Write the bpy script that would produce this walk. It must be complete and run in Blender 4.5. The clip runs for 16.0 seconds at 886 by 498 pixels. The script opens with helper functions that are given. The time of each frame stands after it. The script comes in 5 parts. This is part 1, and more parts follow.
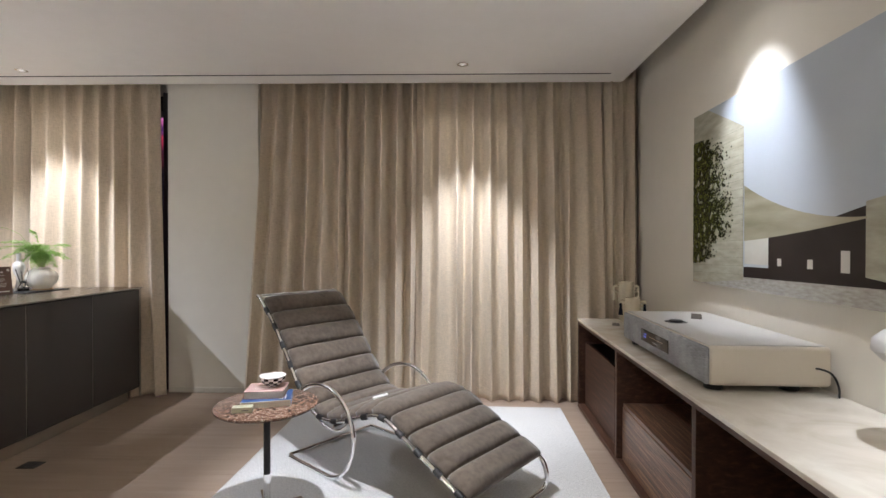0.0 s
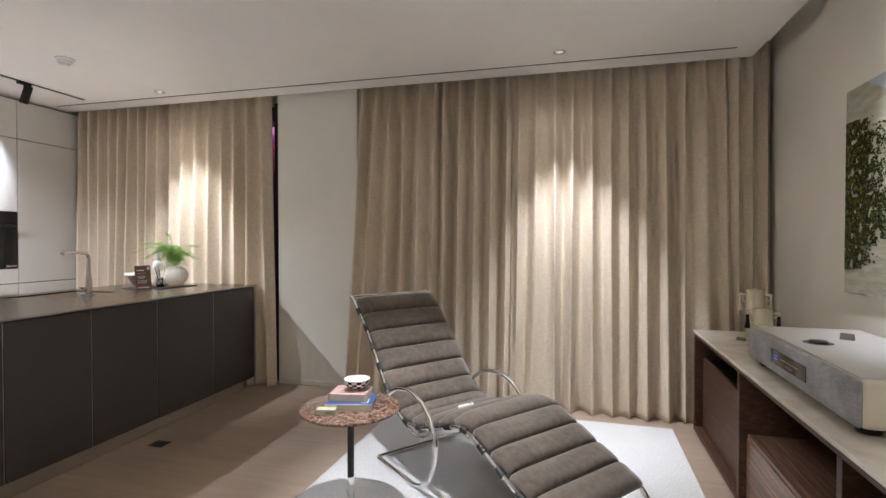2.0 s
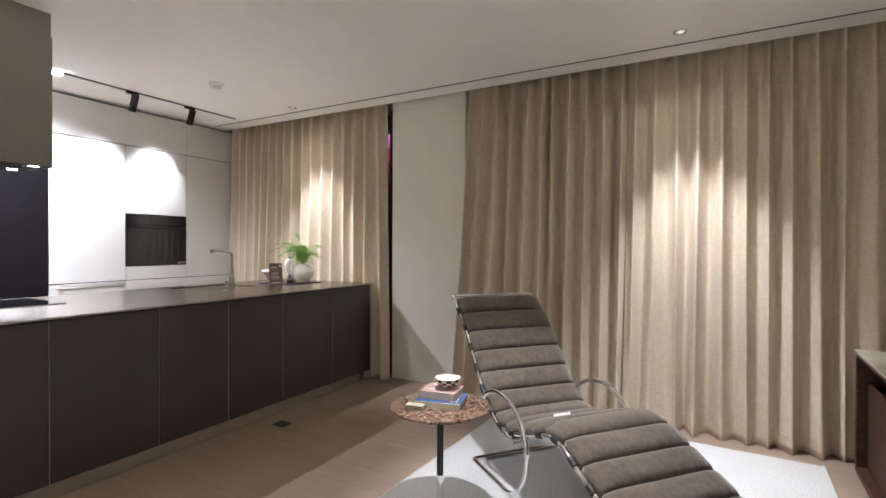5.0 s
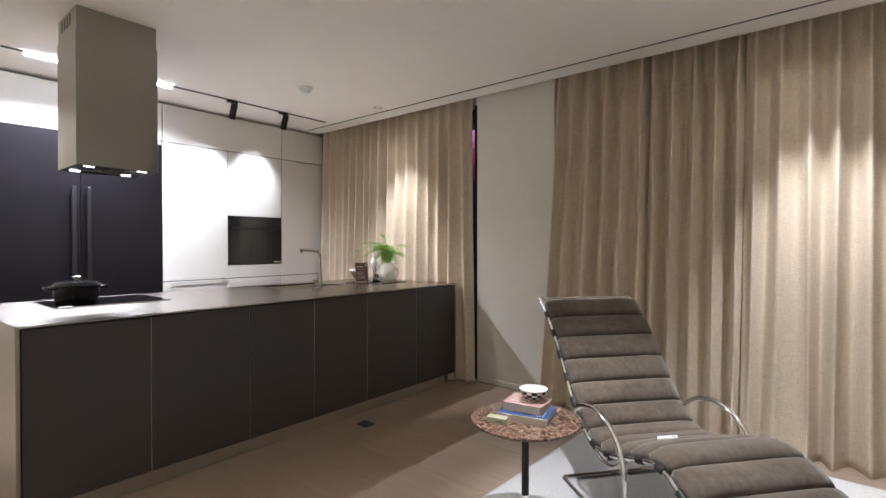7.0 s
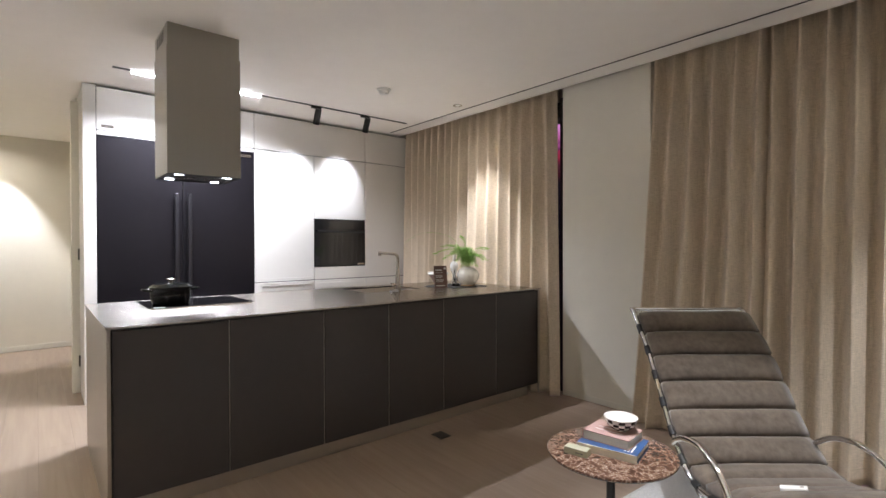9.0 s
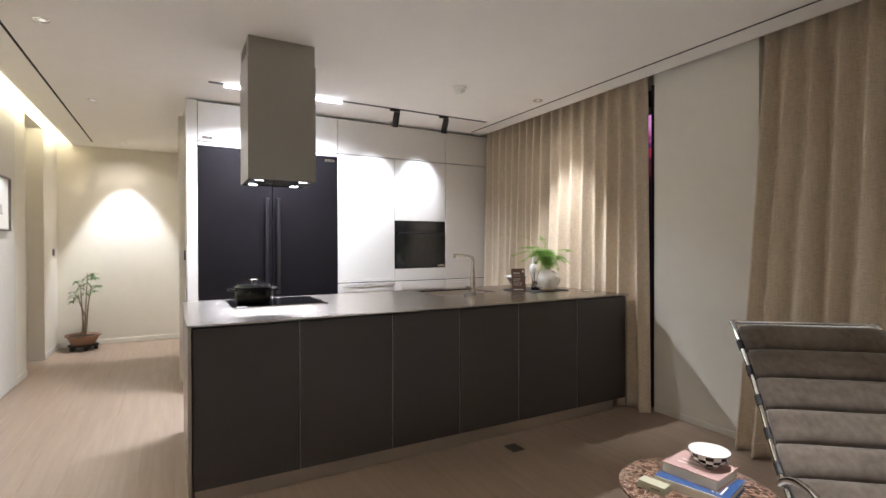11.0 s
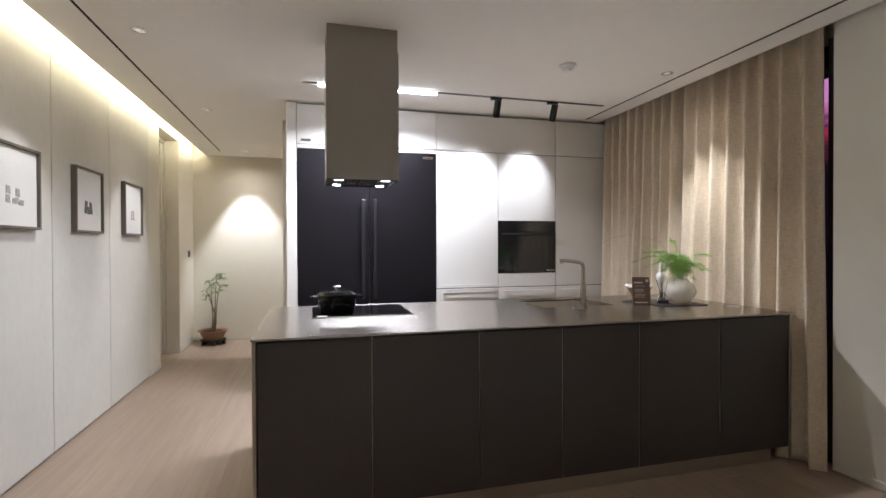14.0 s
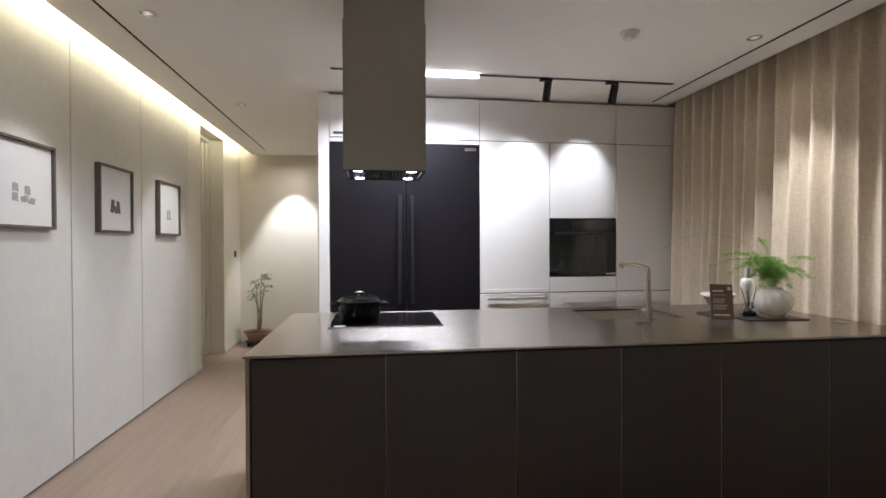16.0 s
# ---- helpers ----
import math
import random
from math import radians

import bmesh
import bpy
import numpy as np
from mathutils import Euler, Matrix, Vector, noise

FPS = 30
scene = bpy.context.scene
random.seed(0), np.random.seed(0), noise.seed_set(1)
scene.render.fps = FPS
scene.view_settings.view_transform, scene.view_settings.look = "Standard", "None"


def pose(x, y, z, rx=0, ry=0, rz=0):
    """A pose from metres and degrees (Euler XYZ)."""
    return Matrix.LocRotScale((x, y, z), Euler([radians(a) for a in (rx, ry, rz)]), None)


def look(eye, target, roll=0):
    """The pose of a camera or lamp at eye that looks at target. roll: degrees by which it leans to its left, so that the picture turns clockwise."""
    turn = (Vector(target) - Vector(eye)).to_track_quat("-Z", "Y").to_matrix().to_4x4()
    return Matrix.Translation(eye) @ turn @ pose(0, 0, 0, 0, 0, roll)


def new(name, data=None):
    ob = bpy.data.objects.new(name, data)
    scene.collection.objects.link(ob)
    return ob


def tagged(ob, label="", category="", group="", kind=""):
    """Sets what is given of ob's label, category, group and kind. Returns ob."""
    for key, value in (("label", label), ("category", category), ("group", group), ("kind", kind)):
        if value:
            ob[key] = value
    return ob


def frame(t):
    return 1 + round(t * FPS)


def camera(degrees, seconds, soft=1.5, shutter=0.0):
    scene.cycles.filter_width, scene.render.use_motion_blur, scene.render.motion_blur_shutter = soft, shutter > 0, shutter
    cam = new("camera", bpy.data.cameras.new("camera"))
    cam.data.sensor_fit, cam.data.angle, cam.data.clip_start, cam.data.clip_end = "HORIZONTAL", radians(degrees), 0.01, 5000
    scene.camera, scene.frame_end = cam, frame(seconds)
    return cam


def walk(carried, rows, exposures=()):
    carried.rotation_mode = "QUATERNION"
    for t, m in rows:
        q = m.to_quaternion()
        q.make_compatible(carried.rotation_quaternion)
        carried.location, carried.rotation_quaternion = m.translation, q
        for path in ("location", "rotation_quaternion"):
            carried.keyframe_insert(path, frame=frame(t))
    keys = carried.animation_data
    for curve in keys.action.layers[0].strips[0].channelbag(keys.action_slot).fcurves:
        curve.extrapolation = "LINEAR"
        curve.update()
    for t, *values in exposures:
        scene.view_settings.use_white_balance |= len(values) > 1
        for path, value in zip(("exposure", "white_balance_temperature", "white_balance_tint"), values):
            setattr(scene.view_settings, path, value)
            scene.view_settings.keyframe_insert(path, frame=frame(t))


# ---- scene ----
cam = camera(84.6, 16.0)
PATH = [
    (0, (0.119, -0.047, 1.295), (0.078, 1.953, 1.278), 0.1),
    (0.5, (0.165, 0.001, 1.298), (0.025, 1.996, 1.277), -0.1),
    (1, (0.197, 0.068, 1.31), (-0.051, 2.053, 1.286), -0.1),
    (1.5, (0.211, 0.101, 1.311), (-0.14, 2.07, 1.287), 0.1),
    (2, (0.229, 0.112, 1.328), (-0.255, 2.052, 1.298), -0.0),
    (2.5, (0.28, 0.122, 1.327), (-0.314, 2.032, 1.3), 0.0),
    (3, (0.307, 0.134, 1.316), (-0.376, 2.014, 1.297), 0.0),
    (3.5, (0.34, 0.167, 1.314), (-0.419, 2.017, 1.296), 0.1),
    (6, (0.386, 0.277, 1.296), (-0.728, 1.938, 1.281), 0.1),
    (6.5, (0.347, 0.329, 1.293), (-0.846, 1.935, 1.277), -0.0),
    (7, (0.315, 0.394, 1.3), (-0.956, 1.939, 1.281), -0.0),
    (7.5, (0.282, 0.468, 1.301), (-1.051, 1.958, 1.284), -0.0),
    (8, (0.244, 0.527, 1.305), (-1.148, 1.963, 1.288), 0.0),
    (8.5, (0.237, 0.579, 1.312), (-1.222, 1.947, 1.295), -0.0),
    (9, (0.243, 0.604, 1.324), (-1.29, 1.888, 1.305), -0.1),
    (11.5, (0.194, 0.861, 1.343), (-1.589, 1.767, 1.324), -0.1),
    (12, (0.116, 0.92, 1.356), (-1.697, 1.763, 1.333), -0.1),
    (12.5, (0.035, 0.971, 1.357), (-1.81, 1.741, 1.338), -0.1),
    (13, (-0.034, 1.034, 1.355), (-1.915, 1.713, 1.338), -0.2),
    (13.5, (-0.086, 1.085, 1.361), (-1.996, 1.677, 1.347), -0.2),
    (14, (-0.143, 1.144, 1.368), (-2.075, 1.66, 1.351), -0.2),
    (14.5, (-0.201, 1.221, 1.369), (-2.15, 1.67, 1.353), -0.2),
    (15, (-0.293, 1.284, 1.359), (-2.254, 1.674, 1.343), -0.2),
    (15.5, (-0.422, 1.345, 1.363), (-2.395, 1.676, 1.347), -0.3),
    (16, (-0.529, 1.382, 1.371), (-2.509, 1.662, 1.354), -0.2),
]
EXPOSURES = [(0, 0.54, 6600, 10), (3.5, 0.60, 6660, 10), (6.5, 0.42, 6740, 10), (9, 0.38, 6840, 10), (12.5, 0.32, 6880, 10), (14, 0.03, 6860, 10), (16, -0.20, 6800, 10)]
walk(cam, [(t, look(eye, target, roll)) for t, eye, target, roll in PATH], EXPOSURES)

# ---- world, light, exposure ----
world = bpy.data.worlds.new("night")
world.use_nodes = True
world.node_tree.nodes["Background"].inputs[0].default_value = (0.04, 0.03, 0.05, 1)
world.node_tree.nodes["Background"].inputs[1].default_value = 0.015
scene.world = world

H = 2.688            # ceiling height
FZ = -0.02           # top of the finished floor
CORE, NEUTRAL, COOL = (0.91, 0.97, 1.10), (1.0, 0.98, 0.965), (0.86, 0.95, 1.14)


def spot(x, y, z, target, watts, cone, blend, colour=NEUTRAL, radius=0.025):
    d = bpy.data.lights.new("spot_beam", "SPOT")
    d.energy, d.spot_size, d.spot_blend, d.color, d.shadow_soft_size = watts, radians(cone), blend, colour, radius
    ob = new("spot_beam", d)
    ob.matrix_world = look((x, y, z), target)
    return ob


def panel_light(m, w, h, watts, colour=NEUTRAL, spread=180):
    d = bpy.data.lights.new("strip_beam", "AREA")
    d.shape, d.size, d.size_y, d.energy, d.color = "RECTANGLE", w, h, watts, colour
    d.spread = radians(spread)
    ob = new("strip_beam", d)
    ob.matrix_world = m
    return ob


DOWNLIGHTS = [  # x, y, watts of the core, cone, aim dx, aim dy, watts of the wide lobe
    (0.19, 3.72, 190, 58, 0.06, 0.09, 8),
    (-3.34, 3.795, 150, 62, 0.08, 0.12, 6),
    (-5.31, 0.16, 60, 50, 0.0, -0.42, 10),
    (-3.50, 0.12, 54, 50, 0.0, -0.42, 9),
    (-1.60, 0.13, 50, 50, 0.0, -0.42, 9),
    (-7.47, 0.24, 200, 61, -0.15, 0.0, 18),
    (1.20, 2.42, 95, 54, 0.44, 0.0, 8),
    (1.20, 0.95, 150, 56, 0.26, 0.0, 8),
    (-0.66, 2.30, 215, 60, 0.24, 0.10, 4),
    # guessed and unseen: added to brighten the island's left front
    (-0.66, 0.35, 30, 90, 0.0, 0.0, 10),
]
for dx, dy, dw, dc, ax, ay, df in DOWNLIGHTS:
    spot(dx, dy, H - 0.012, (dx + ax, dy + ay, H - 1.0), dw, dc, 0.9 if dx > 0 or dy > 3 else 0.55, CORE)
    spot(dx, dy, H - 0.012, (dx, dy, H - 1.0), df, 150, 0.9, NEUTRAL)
for sy in (2.735, 3.29):
    spot(-4.268, sy - 0.01, H - 0.204, (-4.797, sy - 0.03, 2.01), 46, 56, 0.8, COOL)
panel_light(pose(-4.24, 1.69, H - 0.028), 0.03, 1.0, 76, COOL, 142)
for hx in (-3.45, -3.162):
    for hy in (1.299, 1.583):
        spot(hx, hy, 1.755, (hx, hy, 0.9), 0.9, 110, 0.8, COOL, 0.02)
panel_light(pose(-3.6, -0.375, H + 0.06, 75, 0, 0) @ pose(0, 0, 0, 180, 0, 0), 8.4, 0.03, 31, (1.0, 0.98, 0.70))

# ---- materials ----


def mat(name, colour, rough=0.5, metal=0.0, spec=0.5, vary=0.06, scale=8.0, bump=0.0, bump_scale=60.0, stretch=(1, 1, 1), coat=0.0, piece=0.0, sheen=0.0, island=0.0, rvar=0.06):
    """A principled surface with two scales of variation in colour and roughness, and fine relief."""
    m = bpy.data.materials.new(name)
    m.use_nodes = True
    t = m.node_tree
    b = t.nodes["Principled BSDF"]
    b.inputs["Metallic"].default_value, b.inputs["Specular IOR Level"].default_value = metal, spec
    b.inputs["Coat Weight"].default_value, b.inputs["Sheen Weight"].default_value = coat, sheen
    co = t.nodes.new("ShaderNodeTexCoord")
    mp = t.nodes.new("ShaderNodeMapping")
    mp.inputs["Scale"].default_value = stretch
    t.links.new(co.outputs["Object"], mp.inputs[0])
    n1, n2 = t.nodes.new("ShaderNodeTexNoise"), t.nodes.new("ShaderNodeTexNoise")
    for n, sc, de in ((n1, scale, 4), (n2, scale * 7, 6)):
        n.inputs["Scale"].default_value, n.inputs["Detail"].default_value = sc, de
        t.links.new(mp.outputs[0], n.inputs["Vector"])
    add = t.nodes.new("ShaderNodeMath")
    add.operation = "ADD"
    t.links.new(n1.outputs["Fac"], add.inputs[0])
    t.links.new(n2.outputs["Fac"], add.inputs[1])
    last = add.outputs[0]
    if piece or island:
        src = t.nodes.new("ShaderNodeObjectInfo" if piece else "ShaderNodeNewGeometry")
        mul = t.nodes.new("ShaderNodeMath")
        mul.operation = "MULTIPLY_ADD"
        mul.inputs[1].default_value = piece or island
        t.links.new(src.outputs["Random" if piece else "Random Per Island"], mul.inputs[0])
        t.links.new(last, mul.inputs[2])
        sub = t.nodes.new("ShaderNodeMath")
        sub.operation = "SUBTRACT"
        sub.inputs[1].default_value = (piece or island) / 2
        t.links.new(mul.outputs[0], sub.inputs[0])
        last = sub.outputs[0]
    mr = t.nodes.new("ShaderNodeMapRange")
    mr.inputs["From Min"].default_value, mr.inputs["From Max"].default_value = 0.6, 1.4
    mr.inputs["To Min"].default_value, mr.inputs["To Max"].default_value = 1 - vary, 1 + vary
    mr.clamp = False
    t.links.new(last, mr.inputs["Value"])
    mx = t.nodes.new("ShaderNodeVectorMath")
    mx.operation = "SCALE"
    mx.inputs[0].default_value = colour
    t.links.new(mr.outputs[0], mx.inputs["Scale"])
    t.links.new(mx.outputs[0], b.inputs["Base Color"])
    rr = t.nodes.new("ShaderNodeMapRange")
    rr.inputs["To Min"].default_value, rr.inputs["To Max"].default_value = max(0, rough - rvar), min(1, rough + rvar)
    t.links.new(n1.outputs["Fac"], rr.inputs["Value"])
    t.links.new(rr.outputs[0], b.inputs["Roughness"])
    if bump:
        n3 = t.nodes.new("ShaderNodeTexNoise")
        n3.inputs["Scale"].default_value, n3.inputs["Detail"].default_value = bump_scale, 4
        t.links.new(mp.outputs[0], n3.inputs["Vector"])
        bp = t.nodes.new("ShaderNodeBump")
        bp.inputs["Strength"].default_value, bp.inputs["Distance"].default_value = bump, 0.004
        t.links.new(n3.outputs["Fac"], bp.inputs["Height"])
        t.links.new(bp.outputs[0], b.inputs["Normal"])
    return m


def ramp_mat(name, texture, stops, rough=0.5, scale=5.0, stretch=(1, 1, 1), detail=6.0, distort=0.0, bump=0.0, coat=0.0, spec=0.5, metal=0.0):
    """A surface whose colours follow a noise or wave texture through a colour ramp."""
    m = bpy.data.materials.new(name)
    m.use_nodes = True
    t = m.node_tree
    b = t.nodes["Principled BSDF"]
    b.inputs["Roughness"].default_value, b.inputs["Coat Weight"].default_value, b.inputs["Specular IOR Level"].default_value = rough, coat, spec
    b.inputs["Metallic"].default_value = metal
    co, mp = t.nodes.new("ShaderNodeTexCoord"), t.nodes.new("ShaderNodeMapping")
    mp.inputs["Scale"].default_value = stretch
    t.links.new(co.outputs["Object"], mp.inputs[0])
    n = t.nodes.new({"noise": "ShaderNodeTexNoise", "voronoi": "ShaderNodeTexVoronoi", "wave": "ShaderNodeTexWave"}[texture])
    n.inputs["Scale"].default_value = scale
    if texture != "voronoi":
        n.inputs["Detail"].default_value, n.inputs["Distortion"].default_value = detail, distort
        out = n.outputs["Fac"]
    else:
        n.feature = "DISTANCE_TO_EDGE"
        wob = t.nodes.new("ShaderNodeTexNoise")
        wob.inputs["Scale"].default_value, wob.inputs["Detail"].default_value = scale * 1.3, 5
        t.links.new(mp.outputs[0], wob.inputs["Vector"])
        mixv = t.nodes.new("ShaderNodeVectorMath")
        mixv.operation = "MULTIPLY_ADD"
        mixv.inputs[1].default_value = (0.25, 0.25, 0.25)
        t.links.new(wob.outputs["Color"], mixv.inputs[0])
        t.links.new(mp.outputs[0], mixv.inputs[2])
        t.links.new(mixv.outputs[0], n.inputs["Vector"])
        out = n.outputs["Distance"]
    if texture != "voronoi":
        t.links.new(mp.outputs[0], n.inputs["Vector"])
    r = t.nodes.new("ShaderNodeValToRGB")
    r.color_ramp.elements[0].position, r.color_ramp.elements[0].color = stops[0][0], (*stops[0][1], 1)
    r.color_ramp.elements[1].position, r.color_ramp.elements[1].color = stops[-1][0], (*stops[-1][1], 1)
    for p, c in stops[1:-1]:
        e = r.color_ramp.elements.new(p)
        e.color = (*c, 1)
    t.links.new(out, r.inputs[0])
    t.links.new(r.outputs[0], b.inputs["Base Color"])
    if bump:
        bp = t.nodes.new("ShaderNodeBump")
        bp.inputs["Strength"].default_value, bp.inputs["Distance"].default_value = bump, 0.003
        t.links.new(out, bp.inputs["Height"])
        t.links.new(bp.outputs[0], b.inputs["Normal"])
    return m


def weave_mat(name, colour, sx, sz, vary=0.18, bump=0.25, rough=0.9, axes="XZ", translucent=0.0):
    """Woven cloth: threads two ways, slubs, and a faint relief."""
    m = bpy.data.materials.new(name)
    m.use_nodes = True
    t = m.node_tree
    b = t.nodes["Principled BSDF"]
    b.inputs["Roughness"].default_value, b.inputs["Specular IOR Level"].default_value, b.inputs["Sheen Weight"].default_value = rough, 0.2, 0.15
    co = t.nodes.new("ShaderNodeTexCoord")
    fac = []
    for st in ((sx, sx, 9.0), (28.0, 28.0, sz)) if axes == "XZ" else ((sx, 70.0, 5.0), (70.0, sz, 5.0)):
        mp = t.nodes.new("ShaderNodeMapping")
        mp.inputs["Scale"].default_value = st
        t.links.new(co.outputs["Object"], mp.inputs[0])
        n = t.nodes.new("ShaderNodeTexNoise")
        n.inputs["Scale"].default_value, n.inputs["Detail"].default_value = 1.0, 3
        t.links.new(mp.outputs[0], n.inputs["Vector"])
        fac.append(n.outputs["Fac"])
    big = t.nodes.new("ShaderNodeTexNoise")
    big.inputs["Scale"].default_value = 2.5
    t.links.new(co.outputs["Object"], big.inputs["Vector"])
    a1, a2 = t.nodes.new("ShaderNodeMath"), t.nodes.new("ShaderNodeMath")
    t.links.new(fac[0], a1.inputs[0]), t.links.new(fac[1], a1.inputs[1])
    a2.operation = "MULTIPLY_ADD"
    a2.inputs[1].default_value = 0.25
    t.links.new(big.outputs["Fac"], a2.inputs[0]), t.links.new(a1.outputs[0], a2.inputs[2])
    mr = t.nodes.new("ShaderNodeMapRange")
    mr.inputs["From Min"].default_value, mr.inputs["From Max"].default_value = 0.75, 1.5
    mr.inputs["To Min"].default_value, mr.inputs["To Max"].default_value = 1 - vary, 1 + vary
    t.links.new(a2.outputs[0], mr.inputs["Value"])
    mx = t.nodes.new("ShaderNodeVectorMath")
    mx.operation = "SCALE"
    mx.inputs[0].default_value = colour
    t.links.new(mr.outputs[0], mx.inputs["Scale"])
    t.links.new(mx.outputs[0], b.inputs["Base Color"])
    bp = t.nodes.new("ShaderNodeBump")
    bp.inputs["Strength"].default_value, bp.inputs["Distance"].default_value = bump, 0.002
    t.links.new(a1.outputs[0], bp.inputs["Height"])
    t.links.new(bp.outputs[0], b.inputs["Normal"])
    return m


def glow(name, colour, strength):
    m = bpy.data.materials.new(name)
    m.use_nodes = True
    b = m.node_tree.nodes["Principled BSDF"]
    b.inputs["Base Color"].default_value = (0.1, 0.1, 0.1, 1)
    b.inputs["Emission Color"].default_value, b.inputs["Emission Strength"].default_value = (*colour, 1), strength
    return m


def glass_mat(name, colour=(1, 1, 1), rough=0.0, ior=1.45):
    m = bpy.data.materials.new(name)
    m.use_nodes = True
    b = m.node_tree.nodes["Principled BSDF"]
    b.inputs["Base Color"].default_value, b.inputs["Roughness"].default_value = (*colour, 1), rough
    b.inputs["Transmission Weight"].default_value, b.inputs["IOR"].default_value = 1.0, ior
    return m


M_WALL = mat("warm_white_paint", (0.70, 0.657, 0.578), 0.75, vary=0.025, scale=1.5, bump=0.06, bump_scale=120)
M_CEIL = mat("ceiling_paint", (0.92, 0.885, 0.835), 0.85, vary=0.02, scale=1.2, bump=0.03, bump_scale=90)
M_PANEL = mat("textile_wall_panel", (0.63, 0.605, 0.555), 0.8, vary=0.05, scale=3, bump=0.18, bump_scale=260, stretch=(1, 1, 0.6))
M_DARKGAP = mat("black_gap", (0.012, 0.011, 0.011), 0.7)
M_TRIM = mat("painted_trim", (0.68, 0.65, 0.58), 0.55, vary=0.02)
M_PLANK = ramp_mat("oak_plank", "noise", [(0.25, (0.262, 0.190, 0.142)), (0.5, (0.295, 0.217, 0.164)), (0.75, (0.33, 0.248, 0.19))], 0.42, scale=3.0, stretch=(0.5, 9, 4), detail=8, distort=0.6, bump=0.06)


def piece_offset(m):
    """Shift a texture by each piece's own random number."""
    t = m.node_tree
    mp = next(n for n in t.nodes if n.bl_idname == "ShaderNodeMapping")
    inf, sc = t.nodes.new("ShaderNodeObjectInfo"), t.nodes.new("ShaderNodeVectorMath")
    sc.operation = "SCALE"
    sc.inputs[0].default_value = (37.0, 53.0, 11.0)
    t.links.new(inf.outputs["Random"], sc.inputs["Scale"])
    t.links.new(sc.outputs[0], mp.inputs["Location"])


piece_offset(M_PLANK)
M_CAB = mat("matte_greige_lacquer", (0.68, 0.645, 0.605), 0.42, vary=0.015, scale=2, bump=0.01)
M_ISL = mat("dark_umber_laminate", (0.054, 0.045, 0.042), 0.40, vary=0.06, scale=3, bump=0.03, bump_scale=320, spec=0.5)
M_STEEL = mat("brushed_steel", (0.42, 0.38, 0.34), 0.27, metal=1.0, vary=0.012, scale=3, stretch=(60, 0.6, 1), rvar=0.004)
M_HOODSTEEL = mat("brushed_hood_steel", (0.34, 0.32, 0.285), 0.28, metal=1.0, vary=0.015, scale=3, stretch=(40, 40, 0.6), rvar=0.01)


def brushed(m, tangent, amount):
    """Stretch the highlights across the brushing."""
    t = m.node_tree
    v = t.nodes.new("ShaderNodeCombineXYZ")
    for k in range(3):
        v.inputs[k].default_value = tangent[k]
    b = t.nodes["Principled BSDF"]
    b.inputs["Anisotropic"].default_value = amount
    t.links.new(v.outputs[0], b.inputs["Tangent"])


brushed(M_STEEL, (1, 0, 0), 0.8)
brushed(M_HOODSTEEL, (0, 0.7, 0.7), 0.2)
M_CHROME = mat("chrome", (0.86, 0.86, 0.86), 0.06, metal=1.0, vary=0.01)
M_SATIN = mat("satin_nickel", (0.55, 0.50, 0.45), 0.26, metal=1.0, vary=0.02)
M_FRIDGE = mat("blue_black_metal", (0.034, 0.030, 0.036), 0.30, metal=0.8, vary=0.05, scale=2, stretch=(20, 1, 1), spec=0.6)
M_SHEET = mat("satin_steel_sheet", (0.47, 0.43, 0.38), 0.42, metal=1.0, vary=0.03, scale=3, rvar=0.02)
M_HANDLE = mat("dark_handle_metal", (0.075, 0.070, 0.078), 0.42, metal=1.0, vary=0.03)
M_BASIN = mat("satin_basin_steel", (0.60, 0.54, 0.475), 0.36, metal=1.0, vary=0.03)
M_BLACK = mat("black_satin", (0.012, 0.012, 0.012), 0.4, vary=0.04)
M_BGLASS = mat("black_glass", (0.008, 0.008, 0.009), 0.05, vary=0.02, spec=0.5)
M_IRON = mat("black_enamel", (0.005, 0.005, 0.0055), 0.22, spec=0.28, vary=0.1, scale=12, bump=0.01, bump_scale=90)
M_SUEDE = mat("taupe_suede", (0.128, 0.101, 0.080), 0.92, vary=0.36, scale=5.0, bump=0.12, bump_scale=160, sheen=0.22, spec=0.12)
M_STRAP = mat("black_leather_strap", (0.014, 0.012, 0.011), 0.5)
M_RUG = weave_mat("flat_woven_rug", (0.52, 0.51, 0.495), 260, 260, vary=0.34, bump=0.6, axes="XY")
M_CURT = weave_mat("linen_curtain", (0.59, 0.492, 0.378), 300, 230, vary=0.21, bump=0.3)
M_WALNUT = ramp_mat("walnut_veneer", "noise", [(0.2, (0.030, 0.013, 0.008)), (0.55, (0.064, 0.029, 0.017)), (0.85, (0.135, 0.066, 0.040))], 0.5, scale=4, stretch=(6, 1, 14), detail=6, distort=0.4, spec=0.3)
M_EBONY = ramp_mat("macassar_veneer", "noise", [(0.32, (0.012, 0.007, 0.006)), (0.43, (0.15, 0.066, 0.034)), (0.49, (0.016, 0.009, 0.007)), (0.56, (0.27, 0.15, 0.085)), (0.63, (0.03, 0.015, 0.010)), (0.72, (0.17, 0.08, 0.045))], 0.38, scale=3, stretch=(36, 0.35, 40), detail=2, distort=0.25)
M_MARBLE = ramp_mat("cream_marble", "noise", [(0.25, (0.50, 0.44, 0.36)), (0.5, (0.62, 0.57, 0.49)), (0.7, (0.70, 0.66, 0.58))], 0.22, scale=3.5, detail=9, distort=1.6)
